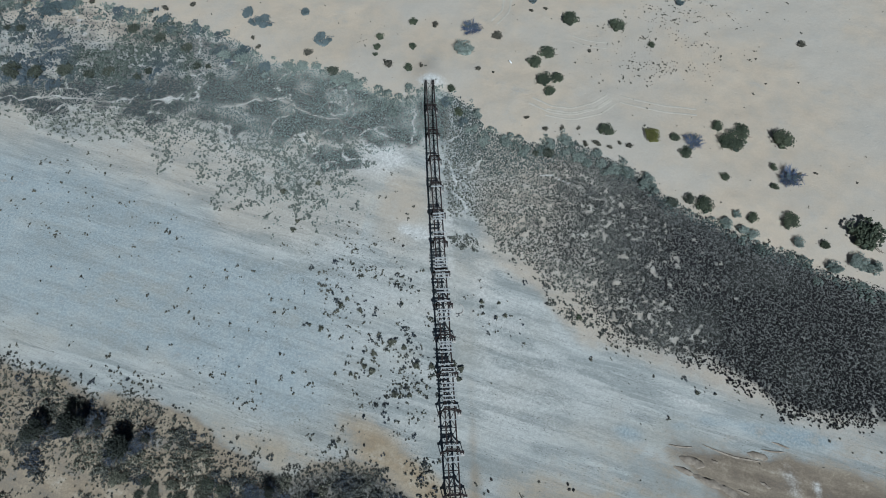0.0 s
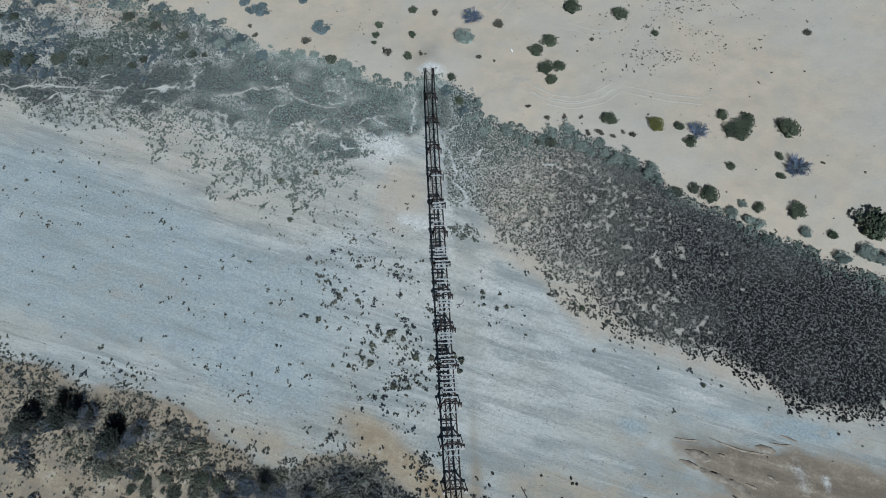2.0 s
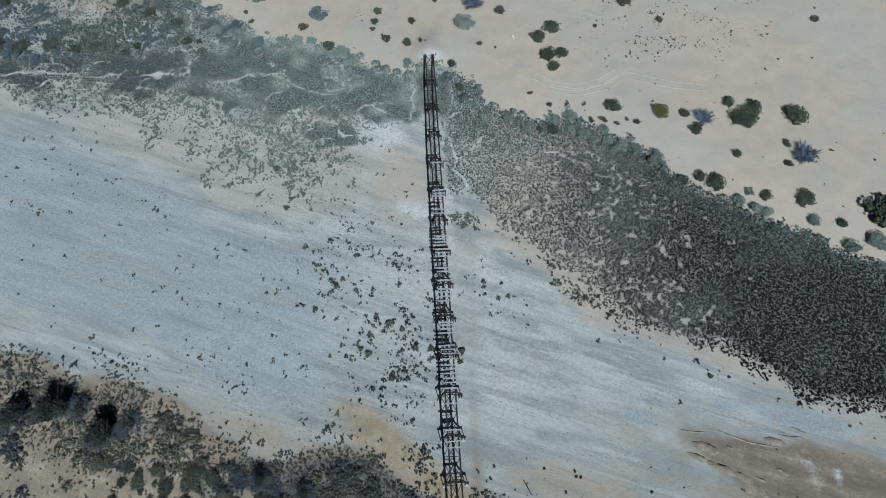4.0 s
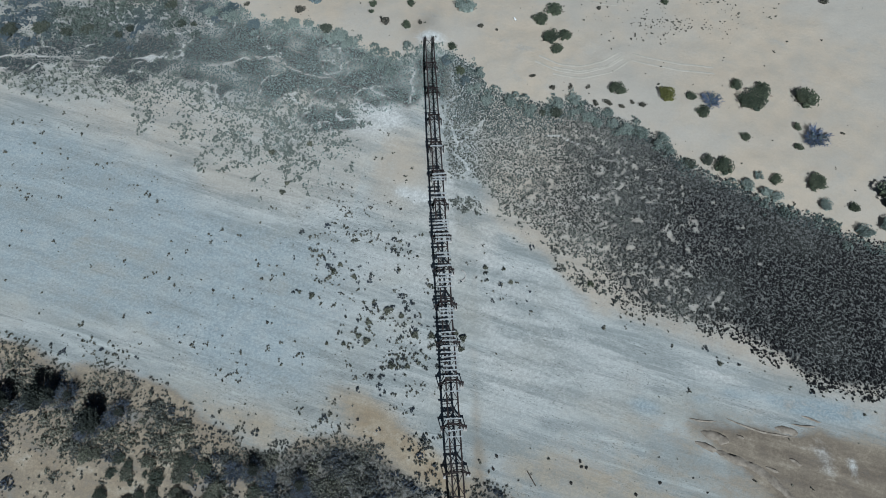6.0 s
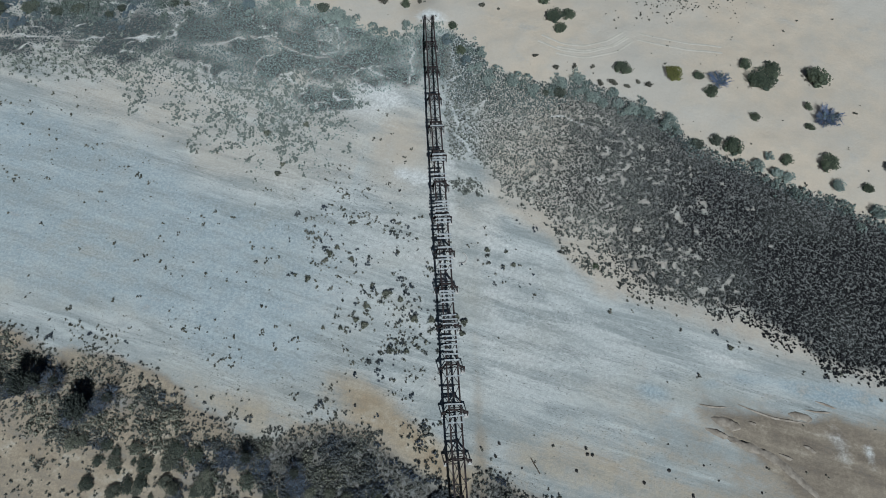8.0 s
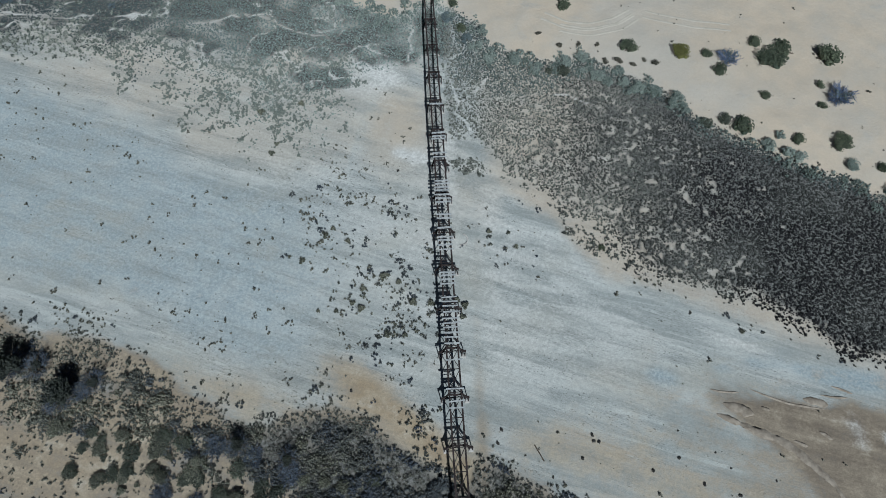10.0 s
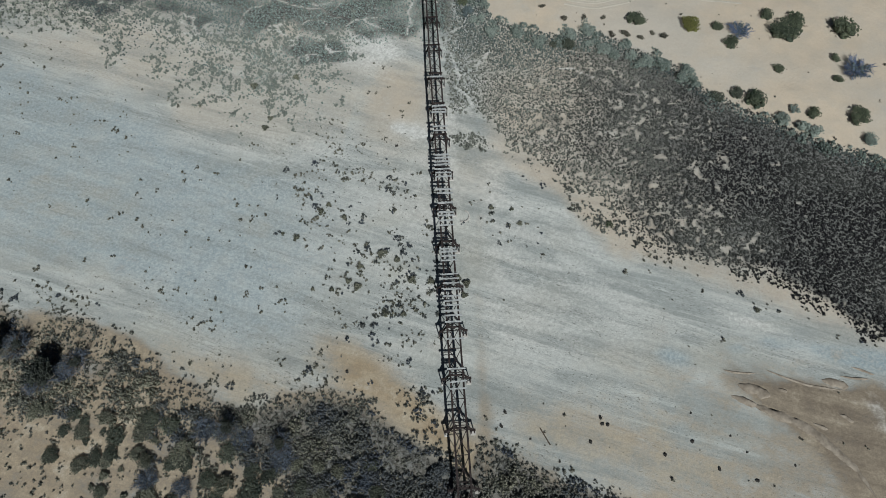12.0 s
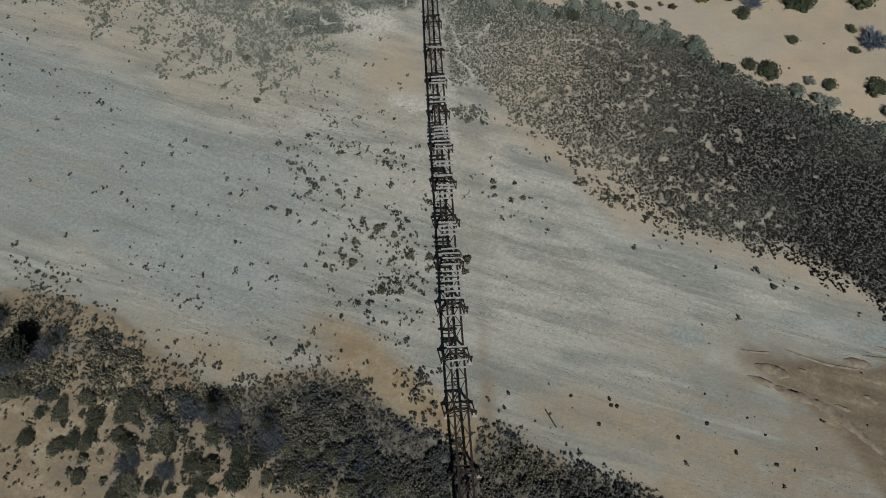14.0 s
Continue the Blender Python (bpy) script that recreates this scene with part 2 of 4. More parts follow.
SAND_X = [-400, -60, -48.5, -42.7, -38.8, -31.8, -25, -18, -8, 0, 400]
SAND_Y = [60, 14, 11.5, 11.2, 12, 8.4, 7.8, 3.0, -1, -6, -200]


def dune_edge(x):
    return np.interp(x, DUNE_X, DUNE_Y)


def low_edge(x):
    return np.interp(x, LOW_X, LOW_Y)


def core_edge(x):
    return np.interp(x, CORE_X, CORE_Y)


def south_edge(x):
    return np.interp(x, SOUTH_X, SOUTH_Y)


def sand_edge(x):
    return np.interp(x, SAND_X, SAND_Y)


def step(v, lo, hi):
    u = np.clip((np.asarray(v, float) - lo) / (hi - lo), 0, 1)
    return u * u * (3 - 2 * u)


def lattice(x, y, cell, seed):
    """Smooth value noise from 0 to 1."""
    table = np.random.RandomState(seed).rand(256, 256)
    u, v = np.asarray(x, float) / cell + 1000, np.asarray(y, float) / cell + 1000
    i, j = np.floor(u).astype(int), np.floor(v).astype(int)
    a, b = u - i, v - j
    a, b = a * a * (3 - 2 * a), b * b * (3 - 2 * b)
    q = lambda di, dj: table[(i + di) % 256, (j + dj) % 256]
    return (q(0, 0) * (1 - a) + q(1, 0) * a) * (1 - b) + (q(0, 1) * (1 - a) + q(1, 1) * a) * b


def slant(x, y, cell, seed):
    """Noise drawn out along the slope of the bank."""
    return lattice((0.83 * x - 0.56 * y) * 0.28, 0.56 * x + 0.83 * y, cell, seed)


def east_cover(x, y, e, c):
    """How closely the eastern scrub stands: 1 where plants touch, 0 in its pale gaps."""
    gaps = lattice(x, y, 0.52, 31) * 0.66 + slant(x, y, 0.7, 38) * 0.16 + lattice(x, y, 2.2, 34) * 0.10 + lattice(x, y, 9.0, 32) * 0.08
    return step(gaps + 0.09 + 0.05 * step(c, 1, 9) + 0.11 * step(x, 22, 62) + 0.10 * step(9.0 - e, 0, 7.0) + 0.20 * step(13 - x, 0, 8), 0.39, 0.49)


def spot(x, y, cx, cy, rx, ry, turn=0.0):
    c, s = math.cos(radians(turn)), math.sin(radians(turn))
    u, v = (x - cx) * c + (y - cy) * s, -(x - cx) * s + (y - cy) * c
    return np.exp(-((u / rx) ** 2 + (v / ry) ** 2))


def along(x, y, line, wander=0.0):
    """Distance to a polyline, which may wander."""
    if wander:
        x, y = x + wander * (lattice(x, y, 2.2, 91) - 0.5), y + wander * (lattice(x, y, 2.2, 92) - 0.5)
    best = np.full(np.shape(x), 1e9)
    for (ax, ay), (bx, by) in zip(line, line[1:]):
        dx, dy = bx - ax, by - ay
        u = np.clip(((x - ax) * dx + (y - ay) * dy) / (dx * dx + dy * dy), 0, 1)
        best = np.minimum(best, np.hypot(x - ax - u * dx, y - ay - u * dy))
    return best


CARPET_X = [-400, -86, -60, -48.7, -40.5, -33, -26.7, -19.4, -15, -9, -4, 3]
CARPET_Y = [80, 78.3, 76.8, 74.5, 71.0, 70, 70.5, 72, 71, 70, 70.5, 71]


def cracks(x, y):
    """Thin bare veins that branch through the scrub."""
    vein = np.abs(lattice(x, y, 3.4, 49) + 0.25 * lattice(x, y, 1.1, 48) - 0.62)
    return np.exp(-(vein / 0.045) ** 2) * step(lattice(x, y, 6.0, 50), 0.40, 0.58)


def carpet(x, y):
    """Where the western scrub closes to a carpet; 1 inside."""
    c = y - np.interp(x, CARPET_X, CARPET_Y) + 4.0 * (lattice(x, y, 5.0, 45) - 0.5) + 3.0 * (lattice(x, y, 1.5, 46) - 0.5)
    inner = np.maximum(step(c, -1.5, 2.0), step(spot(x, y, -20, 66.8, 7.0, 3.2, -8) + 0.5 * (lattice(x, y, 1.8, 47) - 0.5), 0.35, 0.6))
    return inner * (1 - 0.9 * cracks(x, y)) * step(2.5 - x, 0, 3.0)


PATHS = [
    ([(-33.3, 80.1), (-29.9, 79.5), (-27.9, 78.0), (-24.6, 77.1), (-19.7, 75.7), (-15.3, 73.7), (-8.8, 71.5)], 0.34),
    ([(-34.5, 85.5), (-31.5, 83.3), (-27.8, 82.1), (-24.2, 81.2)], 0.40),
    ([(-41.5, 78.7), (-38.4, 79.8), (-35.9, 80.9), (-34.3, 79.8)], 0.45),
    ([(-90, 81), (-79.8, 80.7), (-64.3, 79.9), (-57.3, 80.3), (-49.3, 80.7)], 0.45),
    ([(-90, 78.2), (-76, 78.0), (-66, 78.6), (-58, 77.4)], 0.35),
    ([(-6.8, 81.5), (-5.8, 76.4), (-5.9, 70)], 0.42),
    ([(-2.5, 72), (0.5, 68.1), (1.9, 62.8), (4.1, 55.4)], 0.45),
    ([(5.8, 77.8), (3.0, 72.5), (1.2, 69.5)], 0.35),
    ([(6.4, 66.5), (3.2, 62.0)], 0.3),
    ([(17.1, 63.9), (20.3, 62.2), (25.6, 59.7), (29, 56.5)], 0.35),
    ([(-17.1, 78.6), (-17.8, 74.4)], 0.3),
]
MUD_Y, MUD_WEST = [-60, 2.5, 5, 7, 8.2, 10.2, 12, 16], [60, 44.2, 44, 43.2, 41.8, 38.8, 35.4, 33.5]
MUD_X, MUD_NORTH = [30, 34.5, 40.1, 46.5, 50.4, 53.5, 56.6, 90], [16.5, 16.1, 14.8, 13.6, 14.2, 12.6, 11.4, 0]


def height(x, y):
    x, y = np.asarray(x, float), np.asarray(y, float)
    up = step(y - dune_edge(x), -6, 10)
    z = 0.45 * up + 0.5 * up * (lattice(x, y, 14, 3) - 0.4) + 0.16 * up * lattice(x, y, 3, 4)
    bed = step(low_edge(x) - y, -4, 10) * step(y - south_edge(x), -2, 9)
    z = z - 0.6 * bed * step(45 - np.abs(x), 0, 40) + 0.10 * (lattice(x, y, 5, 5) - 0.5)
    z = z + 0.3 * step(south_edge(x) - y, -1, 8) + 1.35 * spot(x, y, -2.6, 83.8, 3.0, 5.0)
    return z


def height_at(x, y):
    return float(height(np.array([x]), np.array([y]))[0])


# ---- ground ----
def make_ground():
    far = np.array([116, 130, 160, 210, 300, 450, 700, 1100, 1700, 2500.0])
    xs = np.concatenate([-far[::-1], np.arange(-108, -90, 0.8), np.arange(-90, 2, 0.36), np.arange(2, 60, 0.4), np.arange(60, 108.1, 0.7), far])
    ys = np.concatenate([-far[::-1] + 90, np.arange(-14, 26, 0.7), np.arange(26, 65, 0.42), np.arange(65, 90, 0.3), np.arange(90, 122, 0.8), far + 10])
    X, Y = np.meshgrid(xs, ys)
    Z = height(X, Y)
    n, k = len(ys), len(xs)
    verts = np.stack([X, Y, Z], -1).reshape(-1, 3)
    idx = np.arange(n * k).reshape(n, k)
    faces = np.stack([idx[:-1, :-1], idx[:-1, 1:], idx[1:, 1:], idx[1:, :-1]], -1).reshape(-1, 4)
    me = raw_mesh("ground", verts, faces)
    x, y = X.ravel(), Y.ravel()
    e, b, s = dune_edge(x) - y, y - low_edge(x), south_edge(x) - y
    wob = (lattice(x, y, 6, 11) - 0.5) * 4
    sand = step(-e + wob * 0.4, -2.5, 1.0)
    brown = step(s + wob * 0.7, -1.2, 2.2) * step(30 - x, 0, 12)
    sand = np.maximum(sand, 0.5 * step(b, -9, -1) * step(-x, -3, 6) * (lattice(x, y, 9, 12) * 0.5 + 0.6))
    sand = np.maximum(sand, 0.6 * step(b, -5, 1) * step(x, 2, 9))
    sand = np.maximum(sand, 0.75 * spot(x, y, -7, 57, 7, 10) + 0.4 * spot(x, y, 5, 45, 6, 8))
    sand = np.maximum(sand, 0.8 * step(e, 14, 4) * step(-x, 40, 60))
    ochre = 0.75 * spot(x, y, -9.5, 15.8, 8.0, 3.0, -38) + 0.8 * spot(x, y, -2, 9.5, 5, 2.2, -40) + 0.5 * spot(x, y, -8, 59, 4.5, 6) + 0.6 * spot(x, y, 2.5, 4, 2.0, 5)
    ochre = ochre + 0.24 * step(s, -8, 0) * step(x, -50, -40) * step(34 - x, 0, 10) * (0.5 + 0.8 * lattice(x, y, 5, 16)) + 0.45 * spot(x, y, -28, 16, 9, 2.0, -18) + 0.30 * spot(x, y, 22, 8.0, 12, 2.6, -22) + 0.35 * spot(x, y, 12, 9.5, 7, 3.0, -20) + 0.3 * step(x, 8, 30) * step(24 - y, 0, 12)
    ochre = np.maximum(ochre, 0.5 * brown)
    flat = step(x - np.interp(y, MUD_Y, MUD_WEST) + wob * 0.6, -2.0, 2.0) * step(np.interp(x, MUD_X, MUD_NORTH) - y + wob * 0.6, -1.5, 2.0)
    # The broad south-eastern mud is partly lens falloff put into the colour.
    mud = 0.34 * step(b, -4, 1) * step(x, 4, 14) * step(e, 2, 8) + 0.78 * brown + 0.78 * flat + 0.5 * step(x + wob * 3, 8, 42) * step(21.0 - y + wob * 1.3, 0, 13)
    clay = 0.2 * spot(x, y, 18, 30, 8, 8) + 0.75 * spot(x, y, 27.5, 17.7, 2.6, 1.3, -12) + 0.6 * spot(x, y, 35.3, 18.6, 1.6, 0.9, -12) + 0.6 * spot(x, y, 39.6, 19.2, 2.0, 0.8, -12) + 0.35 * spot(x, y, 29.5, 10.2, 3.0, 1.6, -35) + 0.95 * spot(x, y, 53, 17.0, 6, 1.8, -8) + 0.52 * step(-x, 4, 26) * step(b, -2, -11) * step(-s, 2, 9) + 0.5 * spot(x, y, 45, 18.5, 5, 1.2, -20)
    # The first two broad spots also paint in the lens's brighter middle, besides pale streaks.
    salt = 0.28 * spot(x, y, -2, 34, 8, 24) + 0.25 * spot(x, y, -22, 47, 16, 7, -18) + 0.95 * spot(x, y, -5.0, 51.6, 3.8, 1.3, -24) + 0.35 * spot(x, y, 0.8, 48, 1.6, 3.5) + 0.4 * spot(x, y, -10, 68, 3, 5) + 0.5 * spot(x, y, -16, 66, 5.0, 2.5, -30) + 0.8 * spot(x, y, -10.5, 67.8, 5.0, 1.8, -20) + 1.0 * spot(x, y, -2.4, 84.0, 2.9, 1.6) + 0.5 * spot(x, y, 1, 54, 2.5, 2.0)
    salt = salt + 0.6 * spot(x, y, 37.5, 22.3, 5, 0.8, -20) + 0.55 * spot(x, y, 50, 11, 1.2, 2.0) + 0.7 * spot(x, y, 53.5, 9.7, 0.7, 1.3) + 0.5 * spot(x, y, 45.8, 14.4, 1.6, 0.7, -20) + 0.3 * step(x, 3, 7) * step(-b, 1, 5) * step(30 - x, 0, 10) * step(y, 12, 24)
    # Leaf litter under scrub; its eastward rise partly paints in lens falloff.
    litter_and_falloff = (0.6 + 0.4 * step(x, 6, 50)) * np.where(x < 2, 0.2 + 1.2 * lattice(x, y, 3, 15), (0.22 + 0.62 * step(x, 6, 30) + 0.25 * step(x, 34, 60)) * (0.4 + 0.6 * east_cover(x, y, e, y - core_edge(x)))) * step(e, 0.0, 3.0) * np.where(x < 2, 1.7 * carpet(x, y) * (1 - 0.6 * step(-x, 38, 58) * step(y, 82, 87)), step(y - core_edge(x) + 0.5 * wob, -1, 3)) + 0.75 * step(s, 0.0, 2.5) * step(y - sand_edge(x), -1, 3) * step(x, -34, -18)
    trod = np.zeros_like(x)
    for line, width in PATHS:
        trod = np.maximum(trod, np.exp(-(along(x, y, line, 1.8) / (width * 0.55)) ** 2))
    trod = trod * (0.35 + 0.65 * step(lattice(x, y, 2.4, 94), 0.25, 0.55))
    litter_and_falloff = litter_and_falloff * (1 - trod)
    salt = salt + 0.62 * trod + 0.55 * cracks(x, y) * step(e, 1, 3) * step(b, 6, 10) * step(-x, -2, 4)
    rut = 0.24 * np.exp(-((x - 4.45 - 0.15 * np.sin(y * 0.21)) / 0.8) ** 2) * step(y, -5, 2) * step(50 - y, 0, 12) + 0.35 * spot(x, y, 4.8, 10, 1.6, 9)
    for name, v in (("sand", sand), ("ochre", ochre), ("mud", mud), ("clay", clay), ("salt", salt), ("litter_and_falloff", litter_and_falloff), ("rut", rut)):
        a = me.attributes.new(name, "FLOAT", "POINT")
        a.data.foreach_set("value", np.clip(v, 0, 1).astype(np.float32))
    me.materials.append(GROUND)
    me.polygons.foreach_set("use_smooth", np.ones(len(me.polygons), bool))
    ob = new("ground", me)
    return tagged(ob, "dry riverbed of blue-grey silt between pale sand banks", "ground", kind="structure")


def raw_mesh(name, verts, faces):
    """A mesh from computed arrays; all faces have as many corners."""
    me = bpy.data.meshes.new(name)
    n, k = faces.shape
    me.vertices.add(len(verts))
    me.vertices.foreach_set("co", np.asarray(verts, np.float32).ravel())
    me.loops.add(n * k)
    me.loops.foreach_set("vertex_index", faces.astype(np.int32).ravel())
    me.polygons.add(n)
    me.polygons.foreach_set("loop_start", np.arange(0, n * k, k, dtype=np.int32))
    me.polygons.foreach_set("loop_total", np.full(n, k, np.int32))
    me.update(calc_edges=True)
    return me


make_ground()


def part(name, data, material, parent, label=""):
    """One mesh object under a thing or a part, from a bmesh or a mesh."""
    if isinstance(data, bmesh.types.BMesh):
        me = bpy.data.meshes.new(name)
        data.to_mesh(me)
        data.free()
    else:
        me = data
    if material and not me.materials:
        me.materials.append(material)
    ob = new(name, me)
    ob.parent = parent
    return tagged(ob, label) if label else ob


def bar(bm, a, b, w, h, up=(0, 0, 1)):
    """A squared bar from a to b."""
    a, b = Vector(a), Vector(b)
    d = b - a
    z = d.normalized()
    x = Vector(up).cross(z)
    if x.length < 1e-4:
        x = Vector((1, 0, 0))
    x.normalize()
    y = z.cross(x)
    v = [bm.verts.new(p + x * sx * w / 2 + y * sy * h / 2) for p in (a, b) for sx, sy in ((-1, -1), (1, -1), (1, 1), (-1, 1))]
    for f in ((0, 3, 2, 1), (4, 5, 6, 7), (0, 1, 5, 4), (1, 2, 6, 5), (2, 3, 7, 6), (3, 0, 4, 7)):
        bm.faces.new([v[i] for i in f])


# ---- the railway bridge ----
DECK, GAUGE = 2.7, 0.72
AXIS = Vector((-0.0575, 1, 0)).normalized()
SIDE = Vector((AXIS.y, -AXIS.x, 0))
FOOT0 = Vector((1.715, 8.78, 0))
# piers, in metres along the bridge from the one at FOOT0
PIERS = [-18.2, -12.25, -6.25, 0.0, 5.95, 11.8, 17.55, 23.3, 28.9, 34.6, 40.15, 45.7, 51.3, 56.9, 62.7, 68.4]
BRIDGE_END = 74.2


def on_bridge(u, v, z):
    """u metres along the bridge from a pier, v to its right, z up."""
    return FOOT0 + AXIS * u + SIDE * v + Vector((0, 0, z))


def closed_mesh(name, bm, material):
    bmesh.ops.recalc_face_normals(bm, faces=bm.faces[:])
    me = bpy.data.meshes.new(name)
    bm.to_mesh(me)
    bm.free()
    me.materials.append(material)
    return me


def girder_mesh():
    """A riveted plate girder of one metre's length, to be stretched over its span."""
    bm = bmesh.new()
    bar(bm, (0, 0, -0.012), (0, 1, -0.012), 0.21, 0.025)
    bar(bm, (0, 0, -0.43), (0, 1, -0.43), 0.20, 0.025)
    bar(bm, (0, 0, -0.22), (0, 1, -0.22), 0.03, 0.40)
    for k in range(7):
        for sx in (-1, 1):
            bar(bm, (sx * 0.055, 0.02 + k * 0.16, -0.415), (sx * 0.055, 0.02 + k * 0.16, -0.03), 0.08, 0.006)
    return closed_mesh("girder", bm, RUST)


def brace_meshes():
    """An angle-iron strut between the girders, and the two diagonals of a half span."""
    made = []
    for kind in ("strut", "right", "left"):
        bm = bmesh.new()
        if kind == "strut":
            bar(bm, (-GAUGE, 0, 0), (GAUGE, 0, 0), 0.09, 0.02)
            bar(bm, (-GAUGE, 0.045, -0.04), (GAUGE, 0.045, -0.04), 0.02, 0.09)
        else:
            s = 1 if kind == "right" else -1
            bar(bm, (-GAUGE * s, 0, 0), (GAUGE * s, 1, 0), 0.06, 0.02)
            bar(bm, (-GAUGE * s, 0.012, -0.03), (GAUGE * s, 1.012, -0.03), 0.02, 0.06)
        made.append(closed_mesh("strut" if kind == "strut" else "brace", bm, RUST))
    return made


def bowed_leg(s, wide, top, foot, tip):
    """A heavy tapering leg that bows out from the girder to the tip, in a plane across the bridge that leans a little."""
    bm = bmesh.new()
    rings = []
    for k in range(9):
        u = k / 8
        x = s * (GAUGE + 0.04 + (wide - GAUGE) * u ** 1.7)
        y, z = 0.4 * (1 - u) ** 1.2, top + (tip - top) * u ** 0.9
        deep = 0.09 + 0.06 * math.sin(math.pi * u) + 0.05 * u
        rings.append([bm.verts.new((x + s * dx, y + dy, z)) for dx, dy in ((-deep, -0.08), (0.04, -0.08), (0.04, 0.08), (-deep, 0.08))])
    for p, q in zip(rings, rings[1:]):
        for n in range(4):
            bm.faces.new((p[n], p[(n + 1) % 4], q[(n + 1) % 4], q[n]))
    bm.faces.new(rings[0])
    bm.faces.new(rings[-1][::-1])
    bmesh.ops.recalc_face_normals(bm, faces=bm.faces[:])
    return bm


def make_pier(bridge, u):
    """A trestle pier: cap, two bowed legs that end in twin posts, ties and footings."""
    pier = tagged(new("pier"), "splayed steel trestle pier on pale concrete footings")
    pier.parent = bridge
    pier.location = (0, u, 0)
    wide = float(np.interp(u, (-12, 12, 51, 70), (1.60, 1.58, 1.18, 1.05)))
    ground = [height_at(*on_bridge(u, s * wide, 0).xy) for s in (-1, 1)]
    bm = bmesh.new()
    bar(bm, (-1.0, 0.1, DECK - 0.52), (1.0, 0.1, DECK - 0.52), 0.20, 0.15)
    part("cap", bm, RUST, pier)
    for s, gz in zip((-1, 1), ground):
        tip = max(gz + 0.55, 1.0)
        part("bowed_leg", bowed_leg(s, wide, DECK - 0.45, gz, tip), RUST, pier)
        bm = bmesh.new()
        bar(bm, (s * (wide - 0.42), 0, tip + 0.02), (s * (wide + 0.16), 0, tip + 0.02), 0.30, 0.07)
        part("sill", bm, RUST, pier)
        for dx in (-0.30, 0.08):
            bm = bmesh.new()
            bar(bm, (s * (wide + dx), 0, tip), (s * (wide + dx), -0.12, gz + 0.08), 0.11, 0.11, (0, 1, 0))
            part("post", bm, RUST, pier)
        bm = bmesh.new()
        bar(bm, (s * (wide - 0.1), -0.12, gz - 0.3), (s * (wide - 0.1), -0.12, gz + 0.10), 0.62, 0.5, (0, 1, 0))
        bmesh.ops.bevel(bm, geom=bm.edges[:], offset=0.05, segments=1, affect="EDGES")
        part("footing", bm, CONCRETE, pier, "bleached concrete footing")
    for s in (-1, 1):
        bm = bmesh.new()
        bar(bm, (-s * GAUGE, 0.3 + s * 0.04, DECK - 0.6), (s * (wide - 0.25), s * 0.05, max(ground) + 0.6), 0.08, 0.05, (0, 1, 0))
        part("brace", bm, RUST, pier)
    bm = bmesh.new()
    bar(bm, (-wide + 0.2, 0.07, 1.0), (wide - 0.2, 0.07, 1.0), 0.08, 0.08)
    part("tie", bm, RUST, pier)


def make_bridge():
    turn = math.degrees(math.atan2(AXIS.y, AXIS.x)) - 90
    bridge = tagged(new("railway_bridge"), "rusted steel trestle railway bridge with broken rows of bleached sleepers", "bridge")
    bridge.matrix_world = pose(FOOT0.x, FOOT0.y, 0, 0, 0, turn)
    rnd = random.Random(5)
    girder = girder_mesh()
    strut, right, left = brace_meshes()
    for a, b in zip(PIERS, PIERS[1:] + [BRIDGE_END]):
        span = b - a
        for s in (-1, 1):
            ob = part("girder", girder, None, bridge)
            ob.location, ob.scale = (s * GAUGE + rnd.uniform(-0.02, 0.02), a + 0.02, DECK + rnd.uniform(-0.02, 0.02)), (1, span - 0.04, 1)
        for half in (0, 1):
            for me, dz in ((right, -0.07), (left, -0.12)):
                ob = part("brace", me, None, bridge)
                ob.location, ob.scale = (0, a + 0.55 + half * (span - 0.5) / 2, DECK + dz), (1, (span - 0.9) / 2, 1)
        for v, dz in ((0.28, -0.1), (0.62, -0.1), (span * 0.54, -0.14)):
            ob = part("strut", strut, None, bridge)
            ob.location = (0, a + v, DECK + dz)
    for u in PIERS:
        make_pier(bridge, u)
    # bleached sleepers that are still in place, by their distance north
    rows = [58.9, 53.5, 52.9, 52.4, 49.9, 49.2, 45.1, 44.6, 44.0, 43.5, 42.8, 42.2, 41.6, 39.6, 39.0, 37.5, 36.1, 35.6, 34.9, 34.2, 30.8, 30.4,
            29.8, 29.2, 27.3, 26.7, 26.1, 25.3, 24.4, 23.8, 23.2, 22.5, 21.9, 21.1, 19.0, 15.4, 13.9, 13.1]
    for y in rows:
        bm = bmesh.new()
        half = 1.02 + rnd.uniform(-0.06, 0.08)
        bar(bm, (-half, 0, 0), (half, 0, 0), 0.18 + rnd.uniform(-0.04, 0.04), 0.14)
        bmesh.ops.subdivide_edges(bm, edges=[e for e in bm.edges if abs(e.verts[0].co.x - e.verts[1].co.x) > 1], cuts=4)
        for v in bm.verts:
            v.co += Vector((rnd.uniform(-0.02, 0.02), rnd.uniform(-0.015, 0.015), rnd.uniform(-0.012, 0.006)))
        bmesh.ops.recalc_face_normals(bm, faces=bm.faces[:])
        ob = part("sleeper", bm, TIMBER, bridge, "bleached timber sleeper")
        ob.matrix_local = pose(0.05 + rnd.uniform(-0.08, 0.10), (y - FOOT0.y) / AXIS.y, DECK + 0.076, 0, rnd.uniform(-1, 1), rnd.uniform(-3, 3))


make_bridge()

